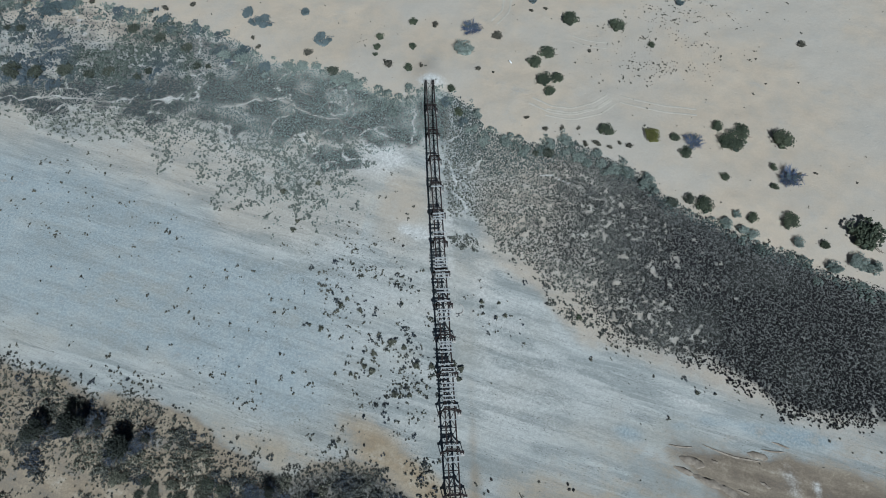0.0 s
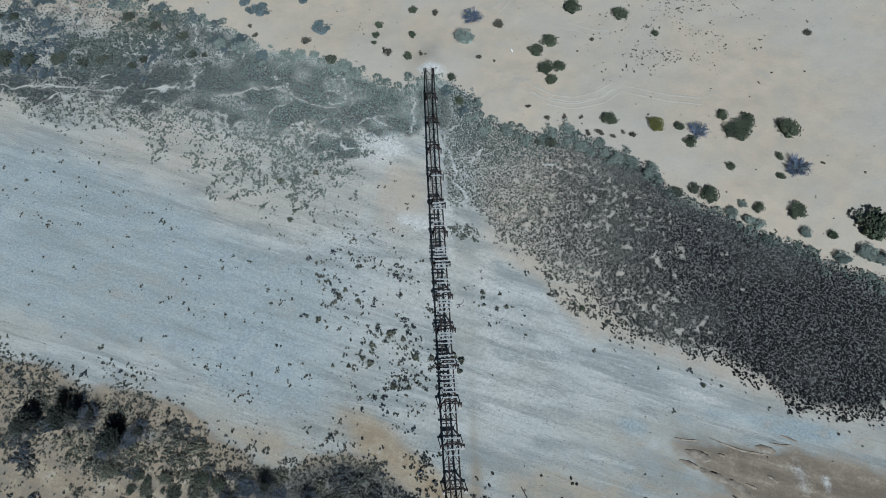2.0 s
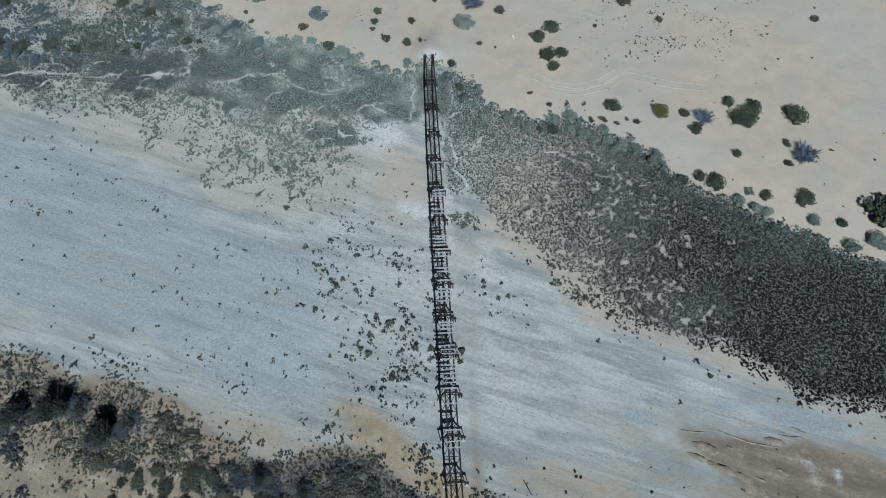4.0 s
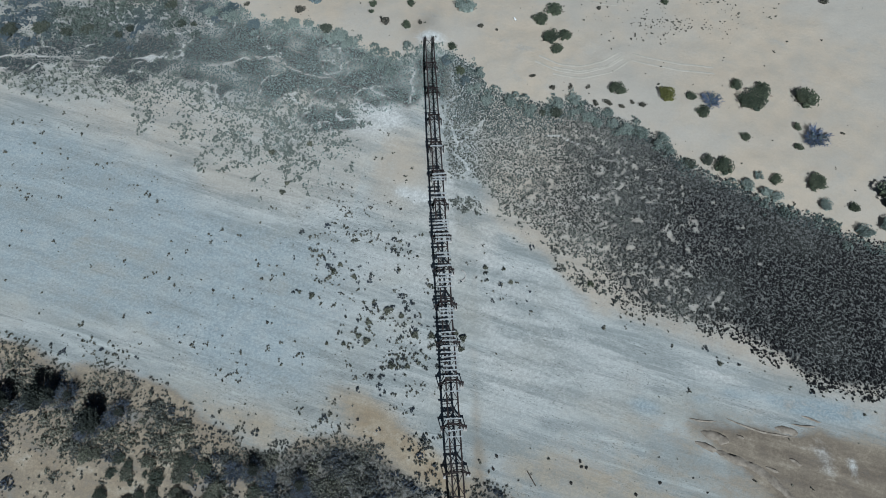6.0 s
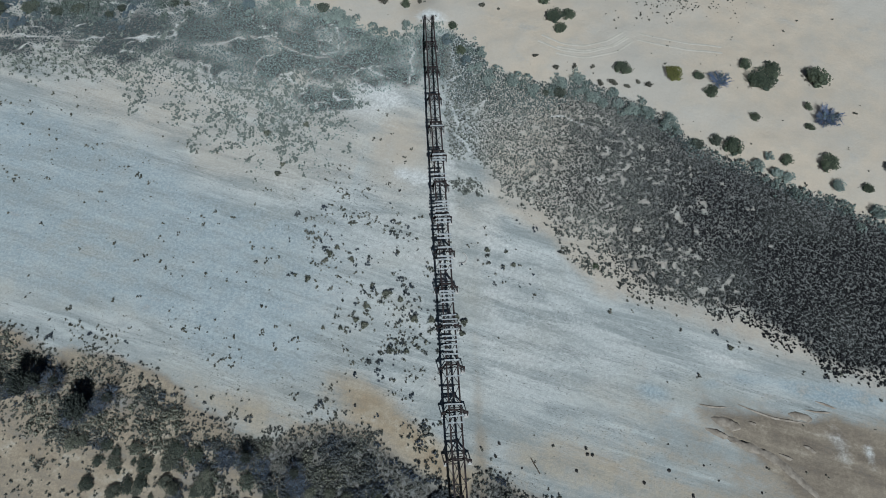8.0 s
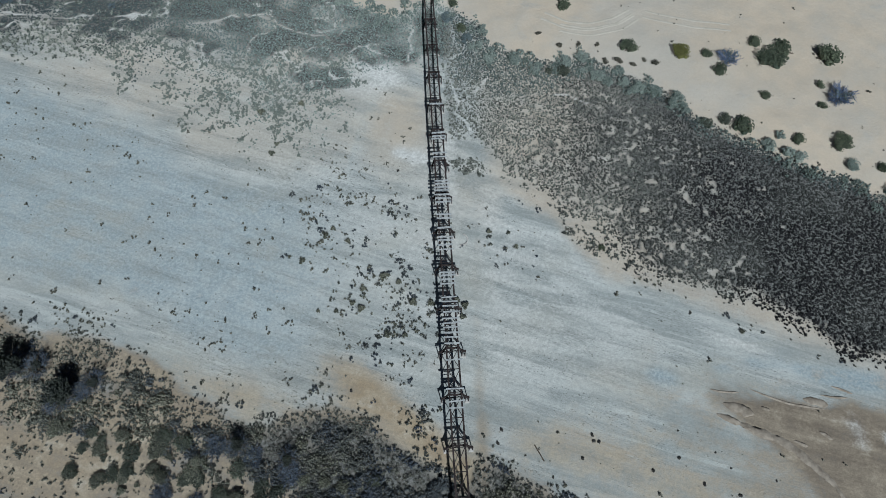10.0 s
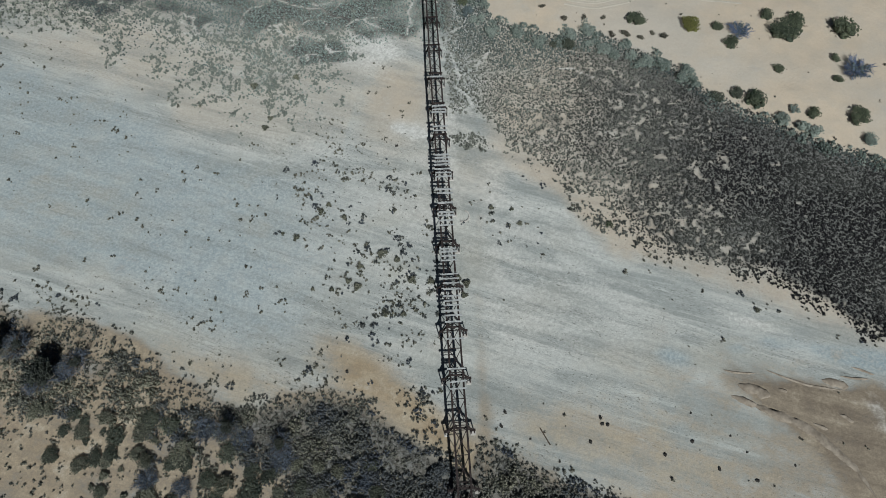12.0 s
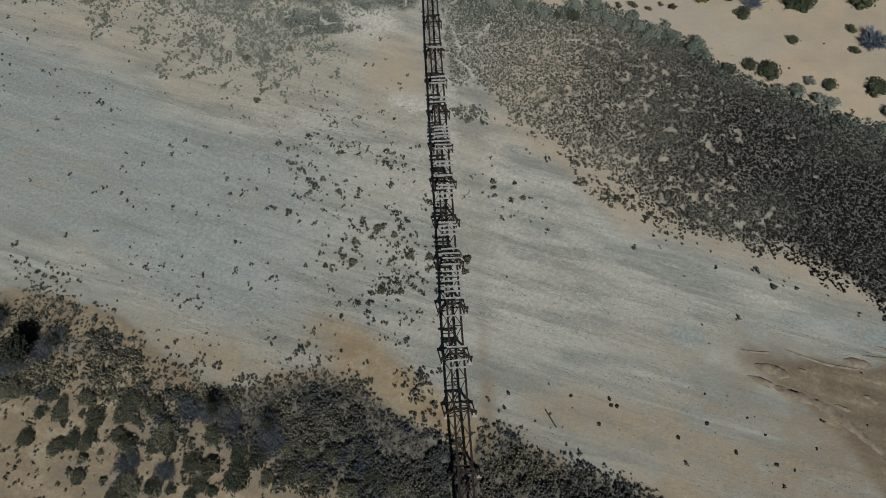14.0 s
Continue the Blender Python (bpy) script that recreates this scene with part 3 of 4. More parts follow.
# ---- shrubs ----
def leaf_cards(centre, out, length, width, rng):
    """Leaf-shaped quads at the centres, that point outwards."""
    n = len(centre)
    axis = out + rng.normal(0, 0.35, (n, 3))
    axis /= np.linalg.norm(axis, axis=1)[:, None] + 1e-9
    ref = rng.normal(0, 1, (n, 3))
    side = np.cross(axis, ref)
    side /= np.linalg.norm(side, axis=1)[:, None] + 1e-9
    a, s = axis * (length / 2)[:, None], side * (width / 2)[:, None]
    verts = np.stack([centre - a, centre + s - a * 0.1, centre + a, centre - s - a * 0.1], 1).reshape(-1, 3)
    return verts, np.arange(4 * n).reshape(-1, 4)


def heads(foot, out, r, h, rng, blades=2, sides=5):
    """Upright leafy heads: an uneven core of twigs with leaf blades round it; gives triangles and each vertex's head."""
    n = len(foot)
    out = out / (np.linalg.norm(out, axis=1)[:, None] + 1e-9)
    u = np.cross(out, rng.normal(0, 1, (n, 3)))
    u /= np.linalg.norm(u, axis=1)[:, None] + 1e-9
    w = np.cross(out, u)
    verts = np.empty((n, 2 * sides + 1, 3))
    for k in range(sides):
        for ring, (up, wide) in enumerate(((0.0, 0.95), (0.62, 0.85))):
            a = 2 * np.pi * (k + 0.5 * ring + 0.5 * rng.rand(n)) / sides
            rad = r * wide * (0.5 + 0.5 * rng.rand(n))
            lift = h * (up + (0.3 * (rng.rand(n) - 0.5) if ring else 0))
            verts[:, ring * sides + k] = foot + u * (np.cos(a) * rad)[:, None] + w * (np.sin(a) * rad)[:, None] + out * lift[:, None]
    verts[:, -1] = foot + out * (h * (0.65 + 0.3 * rng.rand(n)))[:, None] + u * (r * 0.8 * (rng.rand(n) - 0.5))[:, None] + w * (r * 0.5 * (rng.rand(n) - 0.5))[:, None]
    tris = []
    for k in range(sides):
        q = (k + 1) % sides
        tris += [(k, q, sides + k), (q, sides + q, sides + k), (sides + k, sides + q, 2 * sides)]
    m = 2 * sides + 1
    faces = (np.arange(n)[:, None, None] * m + np.array(tris)[None]).reshape(-1, 3)
    verts, owner = verts.reshape(-1, 3), np.repeat(np.arange(n), m)
    if blades:
        b = np.repeat(np.arange(n), blades)
        a = rng.rand(len(b)) * 2 * np.pi
        side = u[b] * np.cos(a)[:, None] + w[b] * np.sin(a)[:, None]
        d = 0.25 + 0.75 * np.sqrt(rng.rand(len(b)))
        c = foot[b] + side * (r[b] * d)[:, None] + out[b] * (h[b] * (0.95 - 0.7 * d ** 2 + 0.2 * (rng.rand(len(b)) - 0.5)))[:, None]
        L = r[b] * (0.55 + 0.6 * rng.rand(len(b)))
        v, f = leaf_cards(c, side * d[:, None] + 0.7 * out[b], L, L * 0.55, rng)
        f = np.concatenate([f[:, [0, 1, 2]], f[:, [0, 2, 3]]]) + len(verts)
        verts, faces, owner = np.concatenate([verts, v]), np.concatenate([faces, f]), np.concatenate([owner, np.repeat(b, 4)])
    return verts, faces, owner


def dome_foliage(name, seed, lobes, leaves, size, flat, material, inner=True):
    """A crown of leafy heads on uneven lobes, with loose leaves at its rim; radius about 1."""
    rng = np.random.RandomState(seed)
    ang = rng.rand(lobes) * 2 * np.pi
    rad = np.sqrt(rng.rand(lobes)) * 0.62
    lr = 0.28 + 0.22 * rng.rand(lobes)
    lc = np.stack([rad * np.cos(ang), rad * np.sin(ang), flat * (0.30 + 0.45 * (1 - rad ** 2) * (0.6 + 0.6 * rng.rand(lobes)))], 1)
    count = leaves
    pick = rng.choice(lobes, count, p=lr ** 2 / (lr ** 2).sum())
    d = rng.normal(0, 1, (count, 3))
    d[:, 2] = np.abs(d[:, 2]) * 1.1 - 0.2
    d /= np.linalg.norm(d, axis=1)[:, None]
    c = lc[pick] + d * (lr[pick] * (0.5 + 0.4 * rng.rand(count)))[:, None] * np.array([1, 1, 0.9 * flat + 0.1])
    c[:, 2] = np.maximum(c[:, 2], 0.0)
    r = size * (0.7 + 0.6 * rng.rand(count))
    v, f, _ = heads(c, d * 0.75 + np.array([0, 0, 0.8]), r, r * (1.5 + 0.8 * rng.rand(count)), rng, 2, 3)
    if not inner:
        me = raw_mesh(name, v, f)
        me.materials.append(material)
        return me
    # the inner mass of twigs and leaves, lobe by lobe
    low = lc * np.array([1, 1, 0.15])
    v2, f2, _ = heads(low, np.tile((0.0, 0.0, 1.0), (lobes, 1)), lr * 0.62, lc[:, 2] - low[:, 2] + lr * 0.45 * flat, rng, 0, 8)
    me = raw_mesh(name, np.concatenate([v, v2]), np.concatenate([f, f2 + len(v)]))
    me.materials.append(material)
    return me


def tube(verts, faces, a, b, ra, rb):
    """A three-sided tapered twig."""
    d = np.asarray(b) - np.asarray(a)
    d = d / (np.linalg.norm(d) + 1e-9)
    r = np.cross(d, (0.3, 0.9, 0.2))
    r /= np.linalg.norm(r) + 1e-9
    q = np.cross(d, r)
    base = len(verts)
    for p, rr in ((a, ra), (b, rb)):
        for k in range(3):
            w = 2 * math.pi * k / 3
            verts.append(np.asarray(p) + rr * (r * math.cos(w) + q * math.sin(w)))
    for k in range(3):
        faces.append((base + k, base + (k + 1) % 3, base + 3 + (k + 1) % 3, base + 3 + k))


def twig_mesh(name, seed, stems, forks, twigs, flat, thick, material):
    """Stems that fork twice, spreading from the root; radius about 1."""
    rng = np.random.RandomState(seed)
    verts, faces = [], []

    def grow(p, d, length, r, level):
        d = d / np.linalg.norm(d)
        q = p + d * length
        mid = (p + q) / 2 + rng.normal(0, 0.05, 3) * length
        tube(verts, faces, p, mid, r, r * 0.8)
        tube(verts, faces, mid, q, r * 0.8, r * 0.55)
        if level == 0:
            return
        for _ in range(forks if level == 2 else twigs):
            s = p + (q - p) * rng.uniform(0.35, 1.0)
            nd = d + rng.normal(0, 0.5, 3)
            nd[2] = abs(nd[2]) * 0.7 + 0.05
            grow(s, nd, length * rng.uniform(0.45, 0.8), r * 0.55, level - 1)

    for k in range(stems):
        w = 2 * math.pi * (k + rng.rand() * 0.8) / stems
        grow(np.array([0.05 * math.cos(w), 0.05 * math.sin(w), 0.0]), np.array([math.cos(w), math.sin(w), rng.uniform(0.25, 1.3) * flat]), rng.uniform(0.35, 0.58), thick, 2)
    me = raw_mesh(name, np.array(verts), np.array(faces))
    me.materials.append(material)
    return me


def shrub_kind(name, seed, material, lobes, leaves, size, flat, label, stems=6):
    """A shrub of radius 1 with stems and foliage, to be copied and scaled."""
    ob = tagged(new(name), label, "shrub", "shrubs on the sand")
    part("stem", twig_mesh("stem", seed, stems, 2, 1, flat, 0.035, STEM), None, ob)
    part("foliage", dome_foliage("foliage", seed + 1, lobes, leaves, size, flat, material), None, ob)
    return ob


def dead_kind(name, seed, label, twig=None, leaf=None):
    ob = tagged(new(name), label, "shrub", "dead shrubs")
    part("branch", twig_mesh("branch", seed, 20, 6, 5, 0.75, 0.034, twig or DEAD_TWIG), None, ob)
    part("dry_foliage", dome_foliage("dry_foliage", seed + 1, 9, 90, 0.05, 0.5, leaf or BLUE_LEAF, False), None, ob)
    return ob


USED, BIG = set(), set()


def plant(kinds, places, group, squash=(0.85, 1.15), label=None):
    """Stand copies of the kinds at the places (x, y, radius)."""
    for x, y, r in places:
        y = y - 0.42 * r
        fit = [k for k in kinds if (k in BIG) == (r >= 0.95)] or kinds
        proto = fit[RND.randrange(len(fit))]
        m = pose(x, y, height_at(x, y) - 0.02, 0, 0, RND.uniform(0, 360)) @ Matrix.Diagonal((r * RND.uniform(*squash), r * RND.uniform(*squash), r * RND.uniform(0.8, 1.1), 1))
        if proto not in USED:
            USED.add(proto)
            ob = proto
        else:
            ob = copy_thing(proto, m)
        ob.matrix_basis = m
        tagged(ob, label or "", group=group)


RND = random.Random(21)
GREEN = [(26.0, 101.8, 2.2), (35.6, 99.9, 2.1), (21.0, 92.2, 1.9), (18.2, 89.4, 1.7), (41.9, 94.2, 1.0), (19.4, 85.0, 1.9), (22.4, 85.6, 1.5), (20.5, 82.3, 1.5), (3.1, 77.5, 1.2), (30.3, 73.0, 1.7), (-12.9, 96.4, 1.1), (-13.2, 93.4, 1.0), (-13.6, 91.3, 0.7), (-6.2, 100.5, 1.1), (-6.2, 93.7, 1.0), (-6.7, 88.0, 1.1), (42.8, 71.2, 1.2), (44.3, 67.8, 1.6), (52.7, 70.4, 2.5), (55.5, 72.6, 1.9), (51.1, 73.9, 1.4), (62.4, 71.1, 2.5), (50.4, 62.5, 1.1), (59.4, 64.7, 0.9), (58.7, 60.4, 1.0), (59.6, 53.9, 1.8), (71.8, 51.2, 3.7), (64.6, 49.0, 1.1), (53.5, 54.5, 1.3), (45.7, 57.3, 2.0), (22.0, 36.0, 0.7), (1.6, 83.0, 1.2)]
DARK = [(-84.5, 88.1, 2.5), (-80.1, 87.5, 2.0), (-74.4, 88.1, 2.2), (-65.8, 87.5, 1.5), (-69.3, 86.8, 1.4), (-57.9, 87.8, 1.2), (-59.8, 86.4, 1.2), (-48.7, 88.9, 1.0), (-46.4, 88.6, 0.8), (-21.8, 87.4, 1.4), (16.9, 67.9, 0.9), (19.2, 68.2, 1.5), (-57.4, 96.4, 1.7), (-51.7, 93.9, 1.5), (-63.4, 99.0, 1.4), (43.2, 58.4, 1.3), (40.4, 57.6, 1.2), (-86.5, 99.0, 1.3), (-89.3, 99.3, 1.0)]
EDGE = [(7.6, 71.0, 1.6), (5.3, 73.6, 1.5), (11.4, 70.8, 1.6), (14.9, 68.6, 1.6), (22.5, 71.2, 1.5), (19.6, 70.1, 1.3), (22.5, 68.0, 0.9), (24.7, 67.1, 1.5), (26.2, 65.9, 1.3), (28.7, 65.7, 1.2), (30.6, 64.6, 1.5), (33.3, 63.9, 1.6), (36.3, 62.2, 1.6), (37.5, 60.4, 1.2), (28.4, 67.6, 0.8), (51.1, 55.0, 0.9), (52.1, 51.7, 1.9), (48.8, 53.4, 1.5), (60.3, 49.8, 1.5), (69.5, 46.1, 1.9), (71.5, 44.9, 1.7), (65.0, 45.1, 1.7), (-16.7, 84.3, 1.5), (-19.1, 86.1, 1.8), (-25.1, 88.9, 1.4), (-27.8, 89.2, 1.3), (-6.6, 83.3, 1.0), (6.5, 76.4, 0.9), (4.0, 93.4, 2.3)]
BLUE = [(-24.2, 96.0, 2.3), (-40.4, 102.9, 1.6), (-36.6, 100.5, 1.9), (-38.6, 100.5, 1.4), (-28.7, 103.4, 1.2), (-81.0, 104.8, 2.4), (-82.6, 103.7, 1.9), (-78.5, 106.1, 1.9), (18.8, 106.7, 1.2), (49.6, 105.9, 1.1), (-57.8, 101.3, 1.3), (-55.5, 98.6, 1.3), (-50.3, 98.3, 1.0), (-48.9, 98.1, 0.8), (-40.3, 92.7, 1.7), (-35.2, 88.6, 1.6), (0.6, 79.8, 1.3), (3.8, 75.1, 1.2)]
BROWN = [(-27.0, 92.2, 1.2), (-38.6, 95.9, 0.6), (11.0, 96.5, 1.5), (6.9, 87.7, 0.7), (9.9, 86.7, 0.4), (29.4, 92.4, 0.6), (18.3, 103.4, 0.5), (21.4, 103.9, 0.6), (-52.5, 105.3, 0.9), (-57.8, 104.2, 0.9), (-60.8, 103.5, 0.9), (-62.0, 103.0, 0.6), (-73.8, 106.5, 1.0), (-87.5, 106.5, 1.1), (19.1, 73.0, 0.7), (22.2, 73.5, 0.6), (28.4, 70.0, 0.9), (26.3, 70.0, 0.7), (30.6, 69.1, 0.6), (34.2, 69.5, 0.7), (32.6, 70.0, 0.5), (25.3, 73.3, 0.5), (72.0, 94.1, 1.0), (-37.2, 93.7, 0.7), (66.8, 63.0, 0.4), (15.6, 75.8, 0.6), (54.7, 61.6, 0.2)]
SPIKY = [(-1.5, 99.7, 1.0), (-10.8, 88.9, 1.4), (-4.3, 88.0, 0.7)]
DEAD = [(5.8, 99.0, 2.2), (46.0, 70.4, 1.9), (61.7, 62.8, 2.5)]
SW = [(-46.8, 11.5, 1.2), (-45.5, 11.8, 0.8), (-42.4, 11.1, 0.8), (-42.9, 9.3, 0.8), (-41.0, 9.1, 1.0), (-40.9, 10.5, 0.7), (-40.2, 8.0, 0.5), (-38.7, 9.0, 0.4), (-38.3, 10.8, 1.0), (-36.9, 8.9, 1.2), (-37.0, 7.1, 1.0), (-37.5, 6.0, 0.8), (-33.9, 8.9, 1.0), (-32.5, 8.0, 0.5), (-33.5, 10.8, 1.2), (-43.7, 6.7, 0.9), (-44.1, 6.1, 0.6), (-40.3, 5.8, 1.0), (-38.9, 6.4, 1.0), (-37.5, 4.4, 0.7), (-38.6, 3.2, 0.5), (-37.4, 2.7, 0.9), (-35.6, 5.0, 0.4), (-34.2, 6.9, 0.8), (-32.9, 6.0, 1.1), (-30.1, 5.9, 1.0), (-29.1, 7.3, 1.6), (-28.7, 5.9, 1.1)]
SW2 = [(-27.6, 1.3, 0.6), (-29.4, 1.6, 0.9), (-31.8, 2.1, 1.4), (-34.6, 2.1, 0.5), (-33.1, 1.0, 1.2), (-25.8, 4.4, 1.2), (-24.0, 3.8, 1.2), (-24.8, 2.1, 0.9), (-25.6, 1.0, 0.7), (-23.5, 1.3, 0.6), (-31.2, 10.2, 1.2), (-21.0, 2.9, 1.5), (-18.0, 2.5, 0.8), (-19.2, 4.3, 1.0), (-15.5, 3.2, 1.0), (-13.1, 2.4, 0.9), (-11.6, 4.9, 1.0), (-9.6, 1.6, 1.0), (-7.3, 2.7, 0.9), (-5.0, 1.6, 0.8), (-21.0, 4.9, 1.0), (-16.4, 5.5, 0.8), (-14.0, 5.5, 0.9), (-8.1, 5.5, 0.9)]
SWDARK = [(-24.3, 6.9, 1.2), (-47.5, 17.3, 1.9), (-42.6, 14.6, 1.0)]
SWBLUE = [(-32.5, 4.2, 1.3), (-28.4, 3.3, 1.1), (-18.1, 6.5, 1.4), (-22.6, 8.3, 1.3), (-8.5, 3.6, 0.9), (-27.1, 9.5, 1.4), (-25.2, 9.0, 1.1), (-48.2, 14.6, 1.2), (-44.8, 15.9, 1.2)]
BED = [(-16.7, 38.2, 0.7), (-21.3, 34.7, 0.4), (-19.6, 34.2, 0.6), (-12.2, 28.2, 0.7), (-11.2, 27.3, 0.8), (-16.7, 26.7, 0.4), (-14.3, 26.7, 0.5), (-8.0, 31.9, 0.8), (-4.0, 28.2, 0.8), (-1.7, 27.9, 0.7), (1.7, 28.4, 0.7), (2.7, 27.6, 0.8), (2.6, 26.2, 0.7), (6.5, 38.9, 0.6), (38.8, 23.8, 0.5), (10.1, 36.4, 0.5), (9.1, 38.6, 0.4), (-7.3, 23.8, 0.7), (-5.1, 23.4, 0.6), (-6.1, 31.0, 0.6), (-11.0, 30.1, 0.6), (-25.7, 51.9, 0.7), (-25.2, 53.8, 0.7), (-22.1, 61.4, 0.8), (-28.2, 59.6, 0.8), (-15.7, 39.2, 0.5), (-13.5, 37.3, 0.6)]
STONES = [(30.5, 4.8, 0.3), (34.4, 3.6, 0.3), (28.0, 7.8, 0.3), (24.7, 6.4, 0.3), (38.9, 5.2, 0.2), (33.9, 6.6, 0.2), (32.4, 8.4, 0.2), (33.2, 8.5, 0.1), (18.0, 10.5, 0.3), (18.1, 9.8, 0.3), (18.7, 9.7, 0.3), (16.5, 7.8, 0.3), (33.5, 1.8, 0.1), (34.8, 1.4, 0.1), (28.4, 11.0, 0.2), (7.0, 11.1, 0.3), (6.5, 9.5, 0.3), (9.7, 8.1, 0.2), (12.8, 5.6, 0.2), (-11.6, 15.9, 0.3), (-3.1, 10.0, 0.2), (-6.8, 49.0, 0.3), (18.6, 7.2, 0.1)]

def family(name, seed, material, flat, label, big=2, small=2):
    """Wide shrubs with fine leaves and small ones with fewer."""
    kinds = []
    for k in range(big):
        kinds.append(shrub_kind(name, seed + 7 * k, material, 14 + 2 * k, 400, 0.06, flat, label))
        BIG.add(kinds[-1])
    for k in range(small):
        kinds.append(shrub_kind(name, seed + 50 + 7 * k, material, 7, 120, 0.11, flat, label))
    return kinds


green = family("green_shrub", 100, GREEN_LEAF, 0.52, "dense dark green dome-shaped shrub on pale sand", 3, 2)
yellow = family("yellow_green_shrub", 140, YELLOW_LEAF, 0.52, "yellow-green rounded shrub on pale sand", 1, 0)
dark = family("dark_shrub", 160, DARK_LEAF, 0.52, "dark grey-green shrub above low grey scrub")
salt = family("saltbush", 200, SALT_LEAF, 0.56, "pale grey-green saltbush along the edge of the sand", 3, 1)
blue = family("blue_grey_shrub", 240, BLUE_LEAF, 0.56, "blue-grey half-dry shrub on pale sand", 2, 1)
brown = family("brown_shrub", 280, BROWN_LEAF, 0.56, "small brownish dry shrub on bare ground", 1, 3)
spiky = [shrub_kind("spiky_shrub", 310, BROWN_LEAF, 9, 60, 0.08, 0.8, "sparse spiky shrub with open dark stems", 14)]
dead = [dead_kind("dead_shrub", 330 + 9 * k, "leafless shrub of bleached blue-grey branches on pale sand") for k in range(2)]
plant(green, GREEN, "green shrubs on the dune")
plant(yellow, [(38.7, 71.8, 2.0)], "green shrubs on the dune")
plant(dark, DARK, "dark shrubs in the grey scrub")
plant(salt, EDGE, "saltbushes along the sand edge")
plant(salt, [(-20.4, 85.2, 1.5), (-27.9, 88.4, 1.5), (-40.1, 91.0, 1.6), (-43.6, 91.8, 1.5), (-17.8, 83.6, 1.2), (-30.5, 89.0, 1.1)], "saltbushes along the sand edge")
plant(blue, BLUE, "blue-grey shrubs")
plant(brown, BROWN, "small dry shrubs")
plant(spiky, SPIKY, "spiky shrubs")
plant(dead, DEAD, "dead shrubs", (1.0, 1.25))
olive = family("olive_shrub", 260, OLIVE_LEAF, 0.56, "grey-olive shrub on brown sand of the south bank")
soot = [dead_kind("bare_shrub", 350 + 9 * k, "bare grey twiggy shrub among dark scrub", GREY_TWIG, DUSK_LEAF) for k in range(2)]
plant(dark + olive, [(x, y, r * 1.2) for x, y, r in SW + SW2], "shrubs on the south bank", label="grey-green shrub on brown sand of the south bank")
plant(dark, SWDARK[:1], "dark shrubs in the grey scrub", (1.0, 1.3))
plant(soot, SWBLUE, "bare shrubs on the south bank", (1.1, 1.5))
plant(olive + dark[:1], BED, "shrubs in the riverbed", label="small dark dry shrub on the pale riverbed")

def make_tree(x, y, r, turn, seed, green):
    """A half-dead riverside tree: short trunk, wide spray of bare twigs, some dark foliage."""
    tree = tagged(new("tree"), "half-dead riverside tree with grey twigs and dark foliage", "tree", "trees on the south bank")
    tree.matrix_world = pose(x, y, height_at(x, y) - 0.03, 0, 0, turn)
    bm = bmesh.new()
    bmesh.ops.create_cone(bm, cap_ends=True, segments=9, radius1=0.24, radius2=0.12, depth=1.6)
    for v in bm.verts:
        v.co.z += 0.8
        v.co.x += 0.12 * v.co.z ** 2
    part("trunk", bm, STEM, tree)
    for name, mat, k, flat, thick in (("limb", STEM, 7, 1.2, 0.030), ("twig_crown", GREY_TWIG, 22, 0.9, 0.011)):
        ob = part(name, twig_mesh(name, seed + k, k, 6 if k > 9 else 3, 6 if k > 9 else 3, flat, thick, mat), None, tree)
        ob.matrix_local = pose(0.15, 0, 0.7) @ Matrix.Diagonal((r, r, r * 0.85, 1))
    ob = part("foliage", dome_foliage("foliage", seed + 3, 13, 620, 0.06, 0.8, TREE_LEAF), None, tree)
    ob.matrix_local = pose(0.1, 0, 0.7 + 0.35 * green) @ Matrix.Diagonal((green * 1.2, green * 1.1, green * 1.25, 1))


for k, (x, y, r, green) in enumerate([(-54.2, 18.4, 3.0, 2.0), (-46.7, 14.6, 2.8, 1.9), (-43.2, 16.6, 2.3, 0.7), (-50.6, 18.6, 2.6, 0.8), (-59.5, 17.5, 2.8, 1.8), (-24.5, 9.2, 2.0, 0.9), (-18.3, 7.2, 2.0, 0.7)]):
    make_tree(x, y, r, 71 * k, 500 + 31 * k, green)

# ---- low scrub, too many to count ----
def scrub(name, spots, material, blades, label, seed, rise=0.9, tuft=0.15, tall=1.7):
    """Low clumps at rows of x, y, radius, tint: each is a heap of leafy heads."""
    rng = np.random.RandomState(seed)
    many = np.clip((spots[:, 2] / tuft) ** 2 * 1.1, 1, 40).astype(int)
    i = np.repeat(np.arange(len(spots)), many)
    R, heap = spots[i, 2], many[i] > 1
    d, w = np.sqrt(rng.rand(len(i))) * 0.85 * heap, rng.rand(len(i)) * 2 * np.pi
    r = np.where(heap, tuft * (0.75 + 0.6 * rng.rand(len(i))), R)
    x, y = spots[i, 0] + d * R * np.cos(w), spots[i, 1] + d * R * np.sin(w)
    z = height(x, y) - 0.03
    top = np.where(heap, rise * R * (1 - d ** 2) * (0.5 + 0.5 * rng.rand(len(i))), 0)
    lift = np.maximum(top - r, 0)
    lean = np.stack([d * np.cos(w), d * np.sin(w), np.full(len(i), 1.6)], 1) + rng.normal(0, 0.2, (len(i), 3))
    v, f, owner = heads(np.stack([x, y, z + lift], 1), lean, r, r * tall * (0.7 + 0.6 * rng.rand(len(i))) + 0.4 * np.minimum(top, r), rng, blades, 3)
    me = raw_mesh(name, v, f)
    t = me.attributes.new("tint", "FLOAT", "POINT")
    t.data.foreach_set("value", spots[i, 3][owner].astype(np.float32))
    me.materials.append(material)
    return tagged(new(name, me), label, "scrub", kind="stuff")


